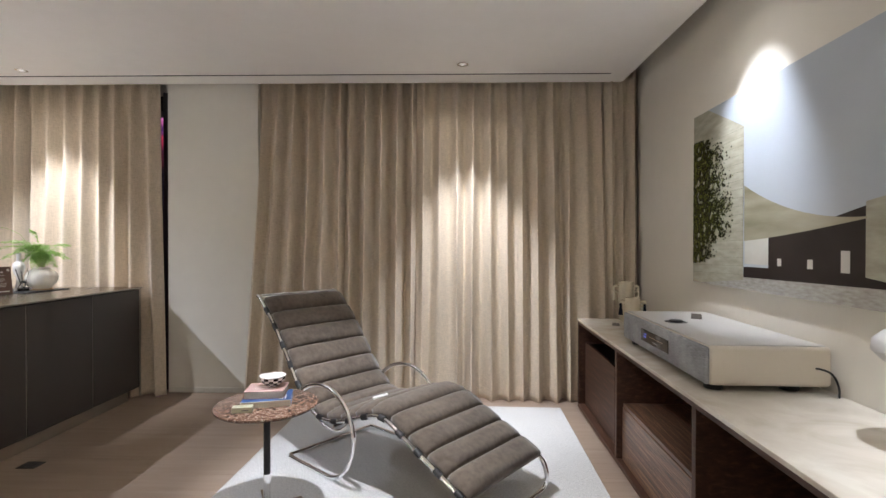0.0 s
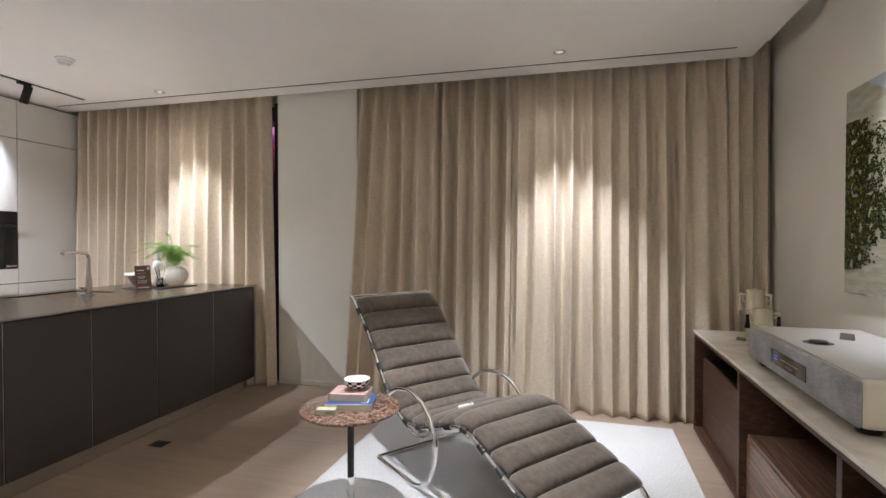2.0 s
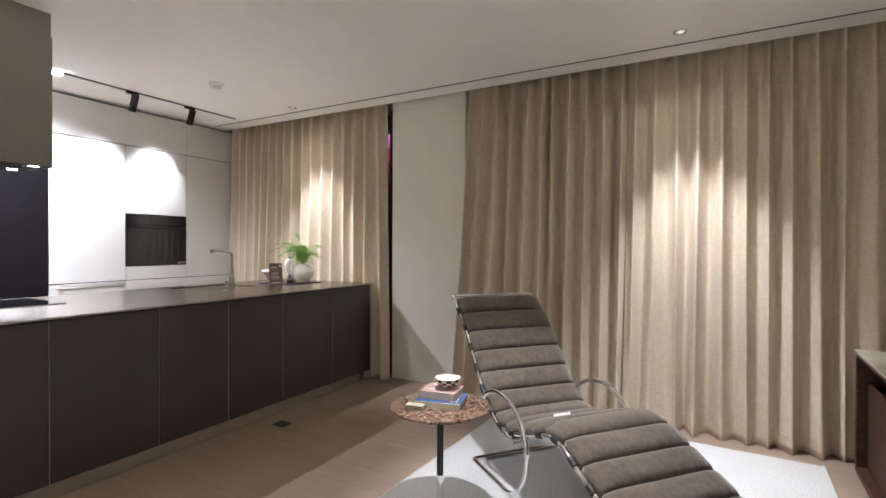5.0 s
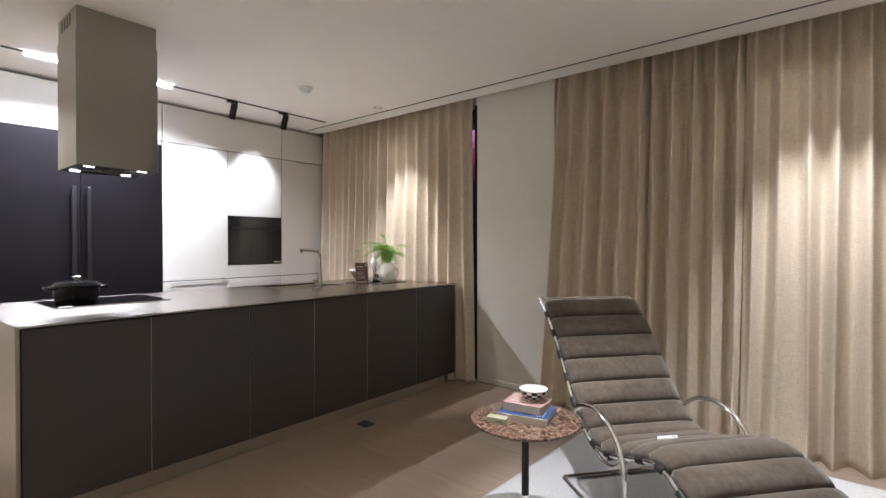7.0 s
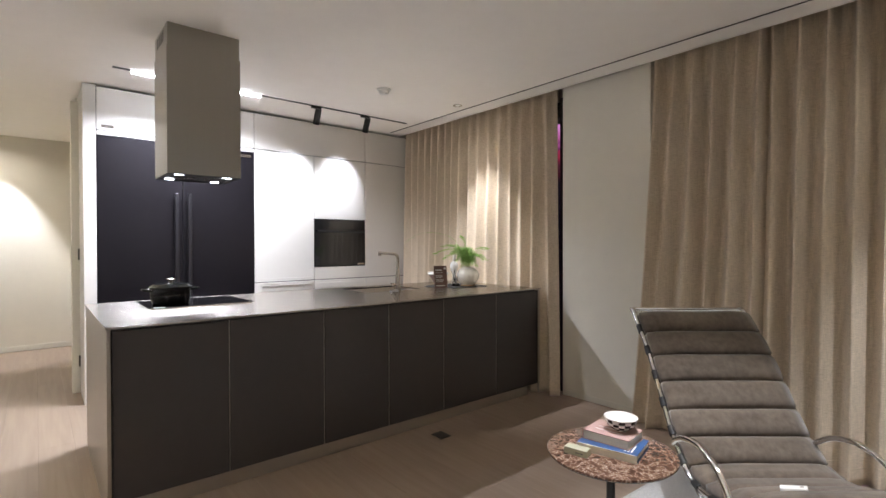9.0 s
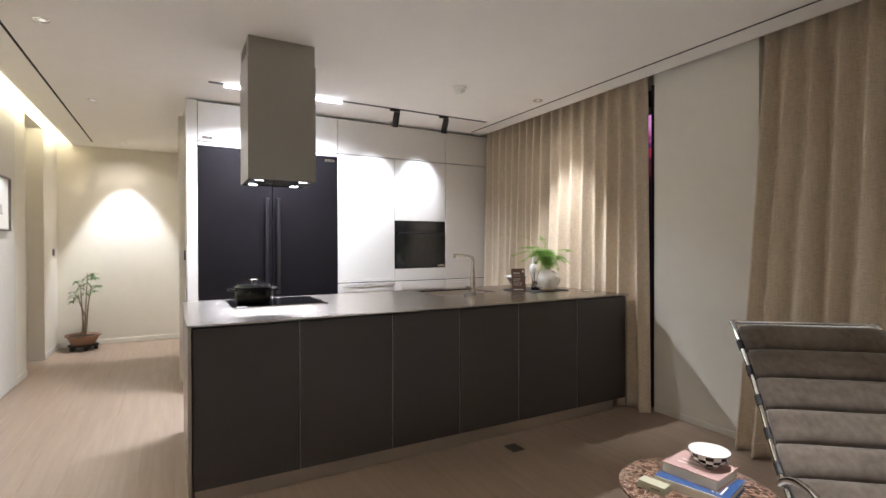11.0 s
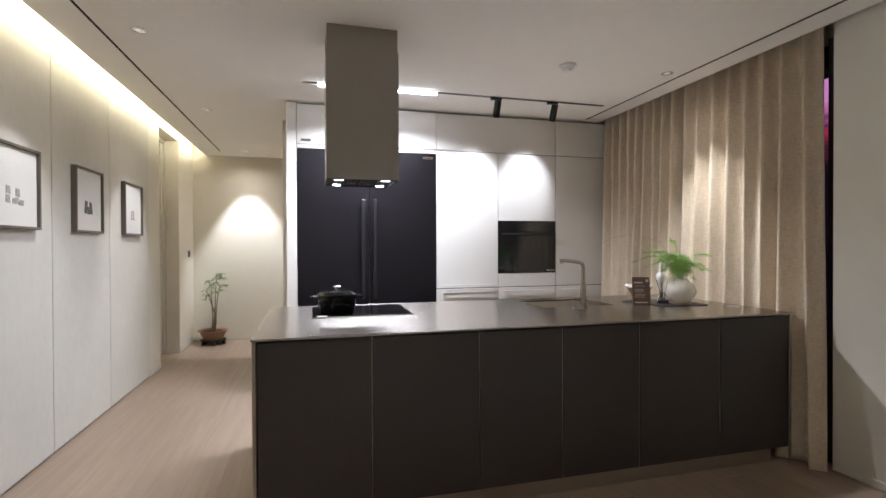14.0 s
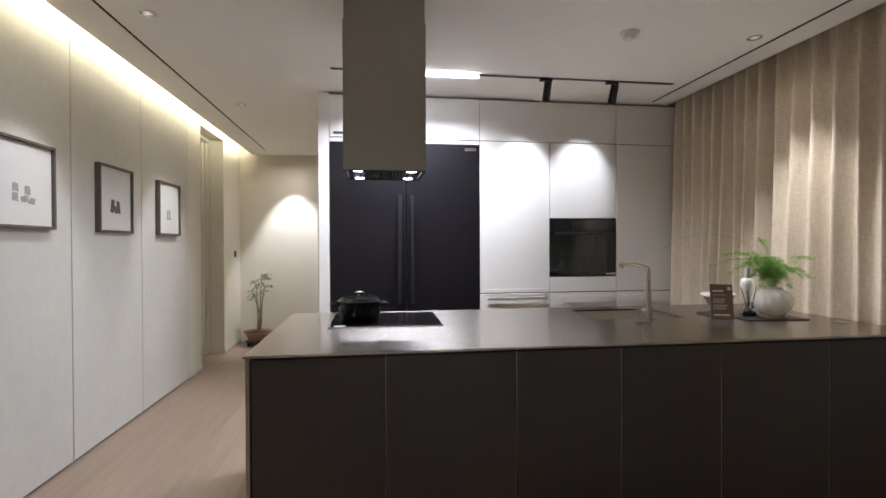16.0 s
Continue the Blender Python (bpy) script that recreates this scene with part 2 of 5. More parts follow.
M_EMPER = ramp_mat("brown_marble", "voronoi", [(0.0, (0.60, 0.53, 0.47)), (0.012, (0.30, 0.20, 0.145)), (0.04, (0.19, 0.108, 0.072)), (0.14, (0.115, 0.060, 0.040)), (0.4, (0.06, 0.031, 0.021))], 0.12, scale=16)
M_AUDIO = mat("white_lacquer", (0.50, 0.48, 0.455), 0.38, vary=0.01)
M_AUDIOSIDE = mat("cream_lacquer", (0.62, 0.555, 0.47), 0.42, vary=0.015)
M_GRILLE = weave_mat("grey_grille_cloth", (0.30, 0.30, 0.31), 8, 420, vary=0.42, bump=0.3)
M_PORCELAIN = mat("glazed_cream_ceramic", (0.74, 0.69, 0.60), 0.22, vary=0.03, scale=10)
M_WHITECER = mat("white_glaze", (0.75, 0.72, 0.68), 0.18, vary=0.01)
M_TERRA = mat("terracotta", (0.30, 0.17, 0.11), 0.8, vary=0.12, scale=9, bump=0.15)
M_DARKWOOD = mat("dark_stained_wood", (0.022, 0.014, 0.010), 0.45, vary=0.15, stretch=(1, 1, 8))
M_SLATE = mat("dark_slate", (0.035, 0.033, 0.032), 0.55, vary=0.15, scale=14, bump=0.1)
M_LEAF = mat("fern_green", (0.22, 0.40, 0.07), 0.5, vary=0.35, scale=14, island=0.5)
M_LEAF2 = mat("tree_leaf_green", (0.075, 0.15, 0.03), 0.45, vary=0.3, scale=14, island=0.5)
M_STEM = mat("pale_bark", (0.26, 0.20, 0.12), 0.75, vary=0.2, scale=20, bump=0.2)
M_SOIL = mat("soil", (0.06, 0.045, 0.03), 0.95, vary=0.3, scale=30, bump=0.5)
M_FRAME = mat("grey_brown_frame", (0.115, 0.098, 0.080), 0.45, vary=0.08, scale=6, stretch=(1, 1, 6))
M_PAPER = mat("art_paper", (0.74, 0.72, 0.69), 0.8, vary=0.01)
M_INK1 = mat("pencil_grey_light", (0.36, 0.34, 0.32), 0.85, vary=0.35, scale=60)
M_INK2 = mat("pencil_grey_dark", (0.14, 0.13, 0.12), 0.85, vary=0.35, scale=60)
M_WINFRAME = mat("dark_window_metal", (0.018, 0.014, 0.013), 0.45)
M_PINK = mat("dusty_pink_cloth", (0.40, 0.255, 0.225), 0.7, vary=0.04)
M_BLUE = mat("blue_cover", (0.025, 0.07, 0.19), 0.5, vary=0.04)
M_PAGES = mat("book_pages", (0.62, 0.56, 0.46), 0.85, vary=0.12, scale=3, stretch=(1, 1, 120))
M_BEIGEBOX = mat("sage_beige_card", (0.38, 0.36, 0.26), 0.7, vary=0.03)
M_WHITEPL = mat("white_plastic", (0.78, 0.77, 0.75), 0.35, vary=0.01)
M_SIGN = mat("brown_sign_acrylic", (0.16, 0.092, 0.072), 0.35, vary=0.02)
M_LETTER = mat("printed_white", (0.72, 0.69, 0.65), 0.6, vary=0.01)
M_CORK = mat("pale_wood_coaster", (0.42, 0.27, 0.14), 0.6, vary=0.15, scale=10)
M_CANDLE = mat("ivory_plaster", (0.60, 0.53, 0.40), 0.7, vary=0.05)
M_NAVY = mat("navy_yarn", (0.008, 0.010, 0.022), 0.9)
M_GLASS = glass_mat("clear_glass")
M_PANE = glass_mat("window_pane", (0.9, 0.9, 0.92), 0.0, 1.05)
G_LINE = glow("linear_light", COOL, 24)
G_HOOD = glow("hood_light", COOL, 7)
G_SPOT = glow("downlight_lens", NEUTRAL, 0.9)
G_COVE = glow("cove_strip", (1.0, 0.95, 0.80), 7)
G_BLUE = glow("display_blue", (0.03, 0.10, 1.0), 0.35)
G_SPOTC = glow("track_lens", COOL, 14)

# ---- mesh helpers ----


def finish(name, bm, material, smooth=False):
    me = bpy.data.meshes.new(name)
    bm.to_mesh(me)
    bm.free()
    for m in material if isinstance(material, (list, tuple)) else [material]:
        me.materials.append(m)
    if smooth:
        me.polygons.foreach_set("use_smooth", [True] * len(me.polygons))
        if smooth != "all":
            me.set_sharp_from_angle(angle=radians(40))
    return me


def part(name, bm, material, parent, label="", smooth=False, m=None):
    ob = new(name, finish(name, bm, material, smooth))
    ob.parent = parent
    if m is not None:
        ob.matrix_basis = m
    if label:
        ob["label"] = label
    return ob


def thing(name, m, label, category, group="", kind=""):
    ob = new(name)
    ob.empty_display_size = 0.05
    ob.matrix_basis = m
    return tagged(ob, label, category, group, kind)


def solid(name, bm, material, label, category, group="", kind="", smooth=False, m=None):
    ob = new(name, finish(name, bm, material, smooth))
    if m is not None:
        ob.matrix_basis = m
    return tagged(ob, label, category, group, kind)


def box(x0, x1, y0, y1, z0, z1, bevel=0.0, seg=2, bm=None):
    """A box between two corners with rounded edges."""
    b = bmesh.new()
    bmesh.ops.create_cube(b, size=1)
    for v in b.verts:
        v.co = ((x0 + x1) / 2 + v.co.x * (x1 - x0), (y0 + y1) / 2 + v.co.y * (y1 - y0), (z0 + z1) / 2 + v.co.z * (z1 - z0))
    if bevel:
        bmesh.ops.bevel(b, geom=list(b.edges), offset=bevel, segments=seg, profile=0.5, affect="EDGES")
    return join(bm, b)


def join(bm, b):
    if bm is None:
        return b
    me = bpy.data.meshes.new("scrap")
    b.to_mesh(me)
    b.free()
    bm.from_mesh(me)
    bpy.data.meshes.remove(me)
    return bm


def lathe(profile, seg=32, bm=None, cap=True, sx=1.0, sy=1.0):
    """A turned body from (radius, height) pairs."""
    b = bm or bmesh.new()
    rings = [[b.verts.new((r * math.cos(a) * sx, r * math.sin(a) * sy, z)) for a in (2 * math.pi * i / seg for i in range(seg))] for r, z in profile]
    for lo, hi in zip(rings, rings[1:]):
        for i in range(seg):
            b.faces.new((lo[i], lo[(i + 1) % seg], hi[(i + 1) % seg], hi[i]))
    if cap:
        b.faces.new(rings[0][::-1])
        b.faces.new(rings[-1])
    return b


def spline(points, step=6):
    """A smooth line through the points."""
    p = [Vector(q) for q in points]
    p = [2 * p[0] - p[1]] + p + [2 * p[-1] - p[-2]]
    out = []
    for a, b, c, d in zip(p, p[1:], p[2:], p[3:]):
        for i in range(step):
            t = i / step
            out.append(0.5 * (2 * b + (c - a) * t + (2 * a - 5 * b + 4 * c - d) * t * t + (3 * b - a - 3 * c + d) * t ** 3))
    return out + [p[-2]]


def tube(points, r, seg=10, bm=None, taper=None):
    """A round tube along a line of points."""
    b = bm or bmesh.new()
    pts = [Vector(p) for p in points]
    side = None
    rings = []
    for i, p in enumerate(pts):
        d = (pts[min(i + 1, len(pts) - 1)] - pts[max(i - 1, 0)]).normalized()
        if side is None:
            side = d.orthogonal().normalized()
        side = (side - d * side.dot(d)).normalized()
        up = d.cross(side)
        rad = r if taper is None else r + (taper - r) * i / (len(pts) - 1)
        rings.append([b.verts.new(p + rad * (math.cos(a) * side + math.sin(a) * up)) for a in (2 * math.pi * k / seg for k in range(seg))])
    for lo, hi in zip(rings, rings[1:]):
        for i in range(seg):
            b.faces.new((lo[i], lo[(i + 1) % seg], hi[(i + 1) % seg], hi[i]))
    b.faces.new(rings[0][::-1])
    b.faces.new(rings[-1])
    return b


def prism(outline, axis, a0, a1, bm=None):
    """An outline of (u, v) pushed along x, y or z from a0 to a1."""
    b = bm or bmesh.new()
    put = {"x": lambda u, v, a: (a, u, v), "y": lambda u, v, a: (u, a, v), "z": lambda u, v, a: (u, v, a)}[axis]
    lo, hi = [b.verts.new(put(u, v, a0)) for u, v in outline], [b.verts.new(put(u, v, a1)) for u, v in outline]
    n = len(outline)
    for i in range(n):
        b.faces.new((lo[i], lo[(i + 1) % n], hi[(i + 1) % n], hi[i]))
    b.faces.new(lo[::-1])
    b.faces.new(hi)
    bmesh.ops.recalc_face_normals(b, faces=b.faces)
    return b

# ---- the shell ----
LIV = pose(1.116, 3.85, 0, 0, 0, -1.9)     # the long wall with the console stands slightly askew
WL = -0.53                                  # face of the panelled hall wall
KF = -4.797                                 # front of the tall kitchen units
HE = -7.90                                  # hall's end wall
floor = tagged(new("floor"), "pale oiled oak plank floor", "floor", kind="structure")
part("subfloor", box(-8.1, 2.0, -0.8, 4.9, -0.14, FZ - 0.008), M_DARKGAP, floor)

ceil = bmesh.new()
SLOT = 3.945                                # thin air slot beside the curtain pocket
box(-8.0, 1.56, -0.36, 0.075 - 0.19, H, H + 0.08, bm=ceil)
box(-8.0, 1.56, -0.095, SLOT - 0.014, H, H + 0.08, bm=ceil)
box(-8.0, -7.55, -0.115, -0.095, H, H + 0.08, bm=ceil)
box(-8.0, -4.74, SLOT - 0.014, SLOT + 0.014, H, H + 0.08, bm=ceil)
box(1.40, 1.56, SLOT - 0.014, SLOT + 0.014, H, H + 0.08, bm=ceil)
box(-8.0, 1.56, SLOT + 0.014, 4.15, H, H + 0.08, bm=ceil)
solid("ceiling", ceil, M_CEIL, "smooth warm white ceiling with thin air slots", "ceiling", kind="structure")
solid("ceiling_void", box(-8.2, 2.2, -0.8, 4.9, H + 0.17, H + 0.25), M_CEIL, "white soffit above the ceiling recesses", "ceiling", kind="structure")
slots = bmesh.new()
box(-7.55, 1.56, -0.116, -0.094, H + 0.003, H + 0.07, bm=slots)
box(-4.74, 1.40, SLOT - 0.0145, SLOT + 0.0145, H + 0.003, H + 0.07, bm=slots)
solid("ceiling_slot", slots, M_DARKGAP, "black linear air slots in the ceiling", "air slot", kind="structure")

# hall side wall: panels, then the door opening
wall_l = tagged(new("wall_south"), "wall clad in pale textile panels with dark joints", "wall", kind="structure")
part("backing", box(-5.93, 2.1, WL - 0.16, WL - 0.026, FZ, H + 0.17), M_DARKGAP, wall_l)
edges = [-5.925, -4.888, -3.94, -2.99, -2.04, -1.09, -0.14, 0.81, 2.05]
for a, b in zip(edges, edges[1:]):
    part("panel", box(a + 0.005, b - 0.005, WL - 0.024, WL, FZ + 0.012, 2.681, 0.002, 1), M_PANEL, wall_l)
part("cove_board", box(-5.925, 2.05, WL - 0.024, WL - 0.008, 2.6825, H + 0.165), M_CEIL, wall_l, "white board inside the light cove")
jamb = bmesh.new()
box(-6.30, -5.93, WL - 0.16, WL - 0.004, FZ, H + 0.17, bm=jamb)
box(HE - 0.1, -7.13, WL - 0.16, WL - 0.004, FZ, H + 0.17, bm=jamb)
box(-7.13, -6.30, WL - 0.16, WL - 0.004, 2.72, H + 0.17, bm=jamb)
solid("wall_hall", jamb, M_WALL, "warm white wall round a full-height door opening", "wall", kind="structure")
door = tagged(new("door_1"), "tall pale flush door set back in a stepped frame", "door", kind="structure")
part("leaf", box(-7.10, -6.33, WL - 0.30, WL - 0.26, FZ + 0.006, 2.70, 0.003), M_TRIM, door)
for k in range(3):
    part("frame_step", box(-7.13, -7.13 + 0.025 + 0.05 * k, WL - 0.26, WL - 0.16 - 0.03 * k + 0.0, FZ, 2.72, 0.002, 1), M_TRIM, door)
part("door_frame", box(-6.33, -6.30, WL - 0.27, WL - 0.16, FZ, 2.72, 0.002, 1), M_TRIM, door)
part("lintel", box(-7.13, -6.30, WL - 0.27, WL - 0.16, 2.68, 2.72, 0.002, 1), M_TRIM, door)
solid("wall_behind_door", box(-7.3, -6.1, WL - 0.45, WL - 0.31, FZ, H + 0.1), M_WALL, "white wall behind the door", "wall", kind="structure")

solid("wall_west", box(HE - 0.12, HE, WL - 0.2, 1.1, FZ, H + 0.17), M_WALL, "warm white hall end wall", "wall", kind="structure")
solid("wall_hall_north", box(HE, -5.46, 0.99, 1.11, FZ, H + 0.17), M_WALL, "warm white wall beside the hall", "wall", kind="structure")
door2 = tagged(new("door_2"), "pale door frame edge with black hinges beside the kitchen", "door", kind="structure")
part("door_jamb", box(-5.40, -5.27, 0.855, 0.985, FZ, 2.62, 0.003), M_TRIM, door2)
part("jamb_return", box(-5.46, -5.41, 0.90, 0.99, FZ, H, 0.003), M_TRIM, door2)
for hz in (0.27, 1.24):
    part("hinge", box(-5.268, -5.258, 0.90, 0.925, hz - 0.05, hz + 0.05, 0.002), M_BLACK, door2, "black hinge plate")
solid("wall_kitchen", box(-5.62, -5.47, 1.11, 4.6, FZ, H + 0.17), M_WALL, "wall behind the tall kitchen units", "wall", kind="structure")

solid("wall_east_upper", box(0.605, 0.75, -5.2, 1.0, 2.674, H + 0.17), M_WALL, "recessed painted wall above the console wall", "wall", kind="structure", m=LIV)
solid("wall_east", box(0.585, 0.75, -5.2, 1.0, FZ, 2.672), M_WALL, "warm white painted wall behind the console", "wall", kind="structure", m=LIV)
base = bmesh.new()
box(HE, HE + 0.008, WL, 0.99, FZ + 0.004, FZ + 0.07, 0.002, 1, bm=base)
box(HE + 0.01, -7.13, WL - 0.004, WL + 0.004, FZ + 0.004, FZ + 0.07, 0.002, 1, bm=base)
box(-6.30, -5.93, WL - 0.004, WL + 0.004, FZ + 0.004, FZ + 0.07, 0.002, 1, bm=base)
# the pier has no skirting: this proud strip replaces a thin shadow line
box(-2.40, -1.64, 4.212, 4.218, FZ + 0.004, FZ + 0.05, 0.002, 1, bm=base)
solid("baseboard", base, M_TRIM, "slim painted skirting, with a strip in place of the pier's shadow gap", "baseboard", kind="structure")

# window wall: column between two full-height windows
WY = 4.22
solid("wall_column", box(-2.405, -1.60, WY, 4.7, FZ, H + 0.17), M_WALL, "warm white wall pier between two windows", "wall", kind="structure")
solid("wall_north_end", box(-5.6, -4.86, 4.36, 4.7, FZ, H + 0.17), M_WALL, "wall at the kitchen end of the windows", "wall", kind="structure")
solid("wall_north_corner", box(1.50, 2.1, 4.36, 4.7, FZ, H + 0.17), M_WALL, "wall at the living end of the windows", "wall", kind="structure")
solid("window_head", box(-4.86, 1.50, 4.52, 4.7, 2.66, H + 0.17), M_WALL, "wall above the windows", "wall", kind="structure")


def window(name, x0, x1):
    w = tagged(new(name), "full-height window in a dark metal frame", "window", kind="structure")
    part("window_frame", box(x1 - 0.085, x1, 4.29, 4.62, FZ, 2.66, 0.002, 1), M_WINFRAME, w)
    part("window_frame", box(x0, x0 + 0.055, 4.29, 4.62, FZ, 2.66, 0.002, 1), M_WINFRAME, w)
    part("window_head", box(x0 + 0.055, x1 - 0.085, 4.40, 4.62, 2.52, 2.66, 0.002, 1), M_WINFRAME, w)
    part("window_sill", box(x0 + 0.055, x1 - 0.085, 4.40, 4.62, FZ, 0.10, 0.002, 1), M_WINFRAME, w)
    n = 2 if x1 - x0 < 2.6 else 3
    for k in range(1, n):
        xm = x0 + (x1 - x0) * k / n
        part("mullion", box(xm - 0.035, xm + 0.035, 4.42, 4.60, 0.10, 2.52, 0.002, 1), M_WINFRAME, w)
    for k in range(n):
        p = part("pane", box(x0 + (x1 - x0) * k / n + 0.03, x0 + (x1 - x0) * (k + 1) / n - 0.03, 4.50, 4.51, 0.08, 2.54), M_PANE, w)
        p.visible_shadow = False
    return w


window("window_1", -4.86, -2.405)
window("window_2", -1.60, 1.50)


def night_backdrop():
    m = bpy.data.materials.new("night_city")
    m.use_nodes = True
    t = m.node_tree
    t.nodes.remove(t.nodes["Principled BSDF"])
    em = t.nodes.new("ShaderNodeEmission")
    co, sep = t.nodes.new("ShaderNodeTexCoord"), t.nodes.new("ShaderNodeSeparateXYZ")
    t.links.new(co.outputs["Object"], sep.inputs[0])
    nz = t.nodes.new("ShaderNodeTexNoise")
    mp = t.nodes.new("ShaderNodeMapping")
    mp.inputs["Scale"].default_value = (0.12, 1, 0.8)
    nz.inputs["Scale"].default_value = 1.0
    t.links.new(co.outputs["Object"], mp.inputs[0]), t.links.new(mp.outputs[0], nz.inputs["Vector"])
    ad = t.nodes.new("ShaderNodeMath")
    ad.operation = "MULTIPLY_ADD"
    ad.inputs[1].default_value = 6.0
    t.links.new(nz.outputs["Fac"], ad.inputs[0]), t.links.new(sep.outputs["Z"], ad.inputs[2])
    mr = t.nodes.new("ShaderNodeMapRange")
    mr.inputs["From Min"].default_value, mr.inputs["From Max"].default_value = 0, 26
    t.links.new(ad.outputs[0], mr.inputs["Value"])
    r = t.nodes.new("ShaderNodeValToRGB")
    e = r.color_ramp.elements
    e[0].position, e[0].color = 0.0, (0.004, 0.003, 0.006, 1)
    e[1].position, e[1].color = 1.0, (0.60, 0.22, 0.62, 1)
    for p, c in ((0.50, (0.006, 0.004, 0.008)), (0.56, (0.06, 0.012, 0.02)), (0.60, (0.010, 0.006, 0.02)), (0.655, (0.32, 0.03, 0.06)), (0.69, (0.03, 0.012, 0.07)), (0.74, (0.40, 0.10, 0.26)), (0.80, (0.55, 0.22, 0.52))):
        e.new(p).color = (*c, 1)
    t.links.new(mr.outputs[0], r.inputs[0]), t.links.new(r.outputs[0], em.inputs[0])
    t.links.new(em.outputs[0], t.nodes["Material Output"].inputs[0])
    bm = bmesh.new()
    prism([(-70, 58), (0, 58), (0, 58.5), (-70, 58.5)], "z", -15, 45, bm)
    solid("backdrop", bm, m, "dusk city sky in violet and red", "night sky", kind="structure")


night_backdrop()

# ---- ceiling fittings ----


def downlight(x, y, lit=True):
    d = thing("downlight", pose(x, y, H), "small recessed chrome ceiling downlight", "downlight", "ceiling downlights")
    part("trim_ring", lathe([(0.030, -0.002), (0.044, -0.003), (0.045, 0.0), (0.044, 0.004), (0.030, 0.004)], 28, cap=False), M_CHROME, d, smooth=True)
    part("reflector", lathe([(0.031, -0.001), (0.026, 0.010), (0.018, 0.03)], 24, cap=False), M_CHROME, d, "chrome reflector", smooth=True)
    part("lens", lathe([(0.013, -0.0035), (0.0125, -0.006), (0.008, -0.007)], 20), G_SPOT, d, "lit lens", smooth=True)


# the guessed lamp at (-0.66, 0.35) gets a fitting too
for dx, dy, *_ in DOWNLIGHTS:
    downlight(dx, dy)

smoke = thing("smoke_detector", pose(-3.378, 2.963, H), "white round ceiling smoke detector", "smoke detector")
part("base_plate", lathe([(0.062, 0), (0.062, -0.012), (0.058, -0.016)], 32), M_WHITEPL, smoke, smooth=True)
part("sensor_cap", lathe([(0.046, -0.016), (0.044, -0.034), (0.034, -0.044), (0.0, -0.046)], 32, cap=False), M_WHITEPL, smoke, smooth=True)
part("indicator", box(0.03, 0.036, -0.003, 0.003, -0.047, -0.040), M_BLACK, smoke)

track = thing("ceiling_track", pose(-4.24, 0, H), "black recessed lighting track with a lit linear module", "lighting track")
part("rail", box(-0.018, 0.018, 1.066, 3.822, -0.004, 0.010, 0.001, 1), M_BLACK, track)
part("linear_module", box(-0.010, 0.010, 1.19, 2.19, -0.026, -0.004, 0.002, 1), G_LINE, track, "white glowing linear module")
for sy in (2.735, 3.29):
    sp = thing("track_spotlight", pose(-4.24, sy, H - 0.004), "black cylindrical track spotlight aimed at the cabinets", "spotlight", "track spotlights")
    part("adapter", box(-0.016, 0.016, -0.05, 0.05, -0.022, 0.0, 0.002), M_BLACK, sp)
    part("stem", tube([(0, 0, -0.02), (0.012, 0, -0.05)], 0.008), M_BLACK, sp, smooth=True)
    can = lathe([(0.026, 0.075), (0.030, 0.070), (0.031, -0.075), (0.027, -0.075), (0.024, -0.06)], 24)
    part("can", can, M_BLACK, sp, smooth=True, m=pose(0.022, 0, -0.105, 0, 24, 0))
    part("lens", lathe([(0.023, -0.068), (0.023, -0.071)], 20), G_SPOTC, sp, "lit lens", m=pose(0.022, 0, -0.105, 0, 24, 0))

cove = thing("cove_light", pose(0, 0, 0), "warm hidden light strip in the ceiling cove", "cove light", kind="structure")
part("led_strip", box(HE + 0.05, 1.5, -0.375, -0.365, H + 0.02, H + 0.07), G_COVE, cove)

# ---- curtains ----


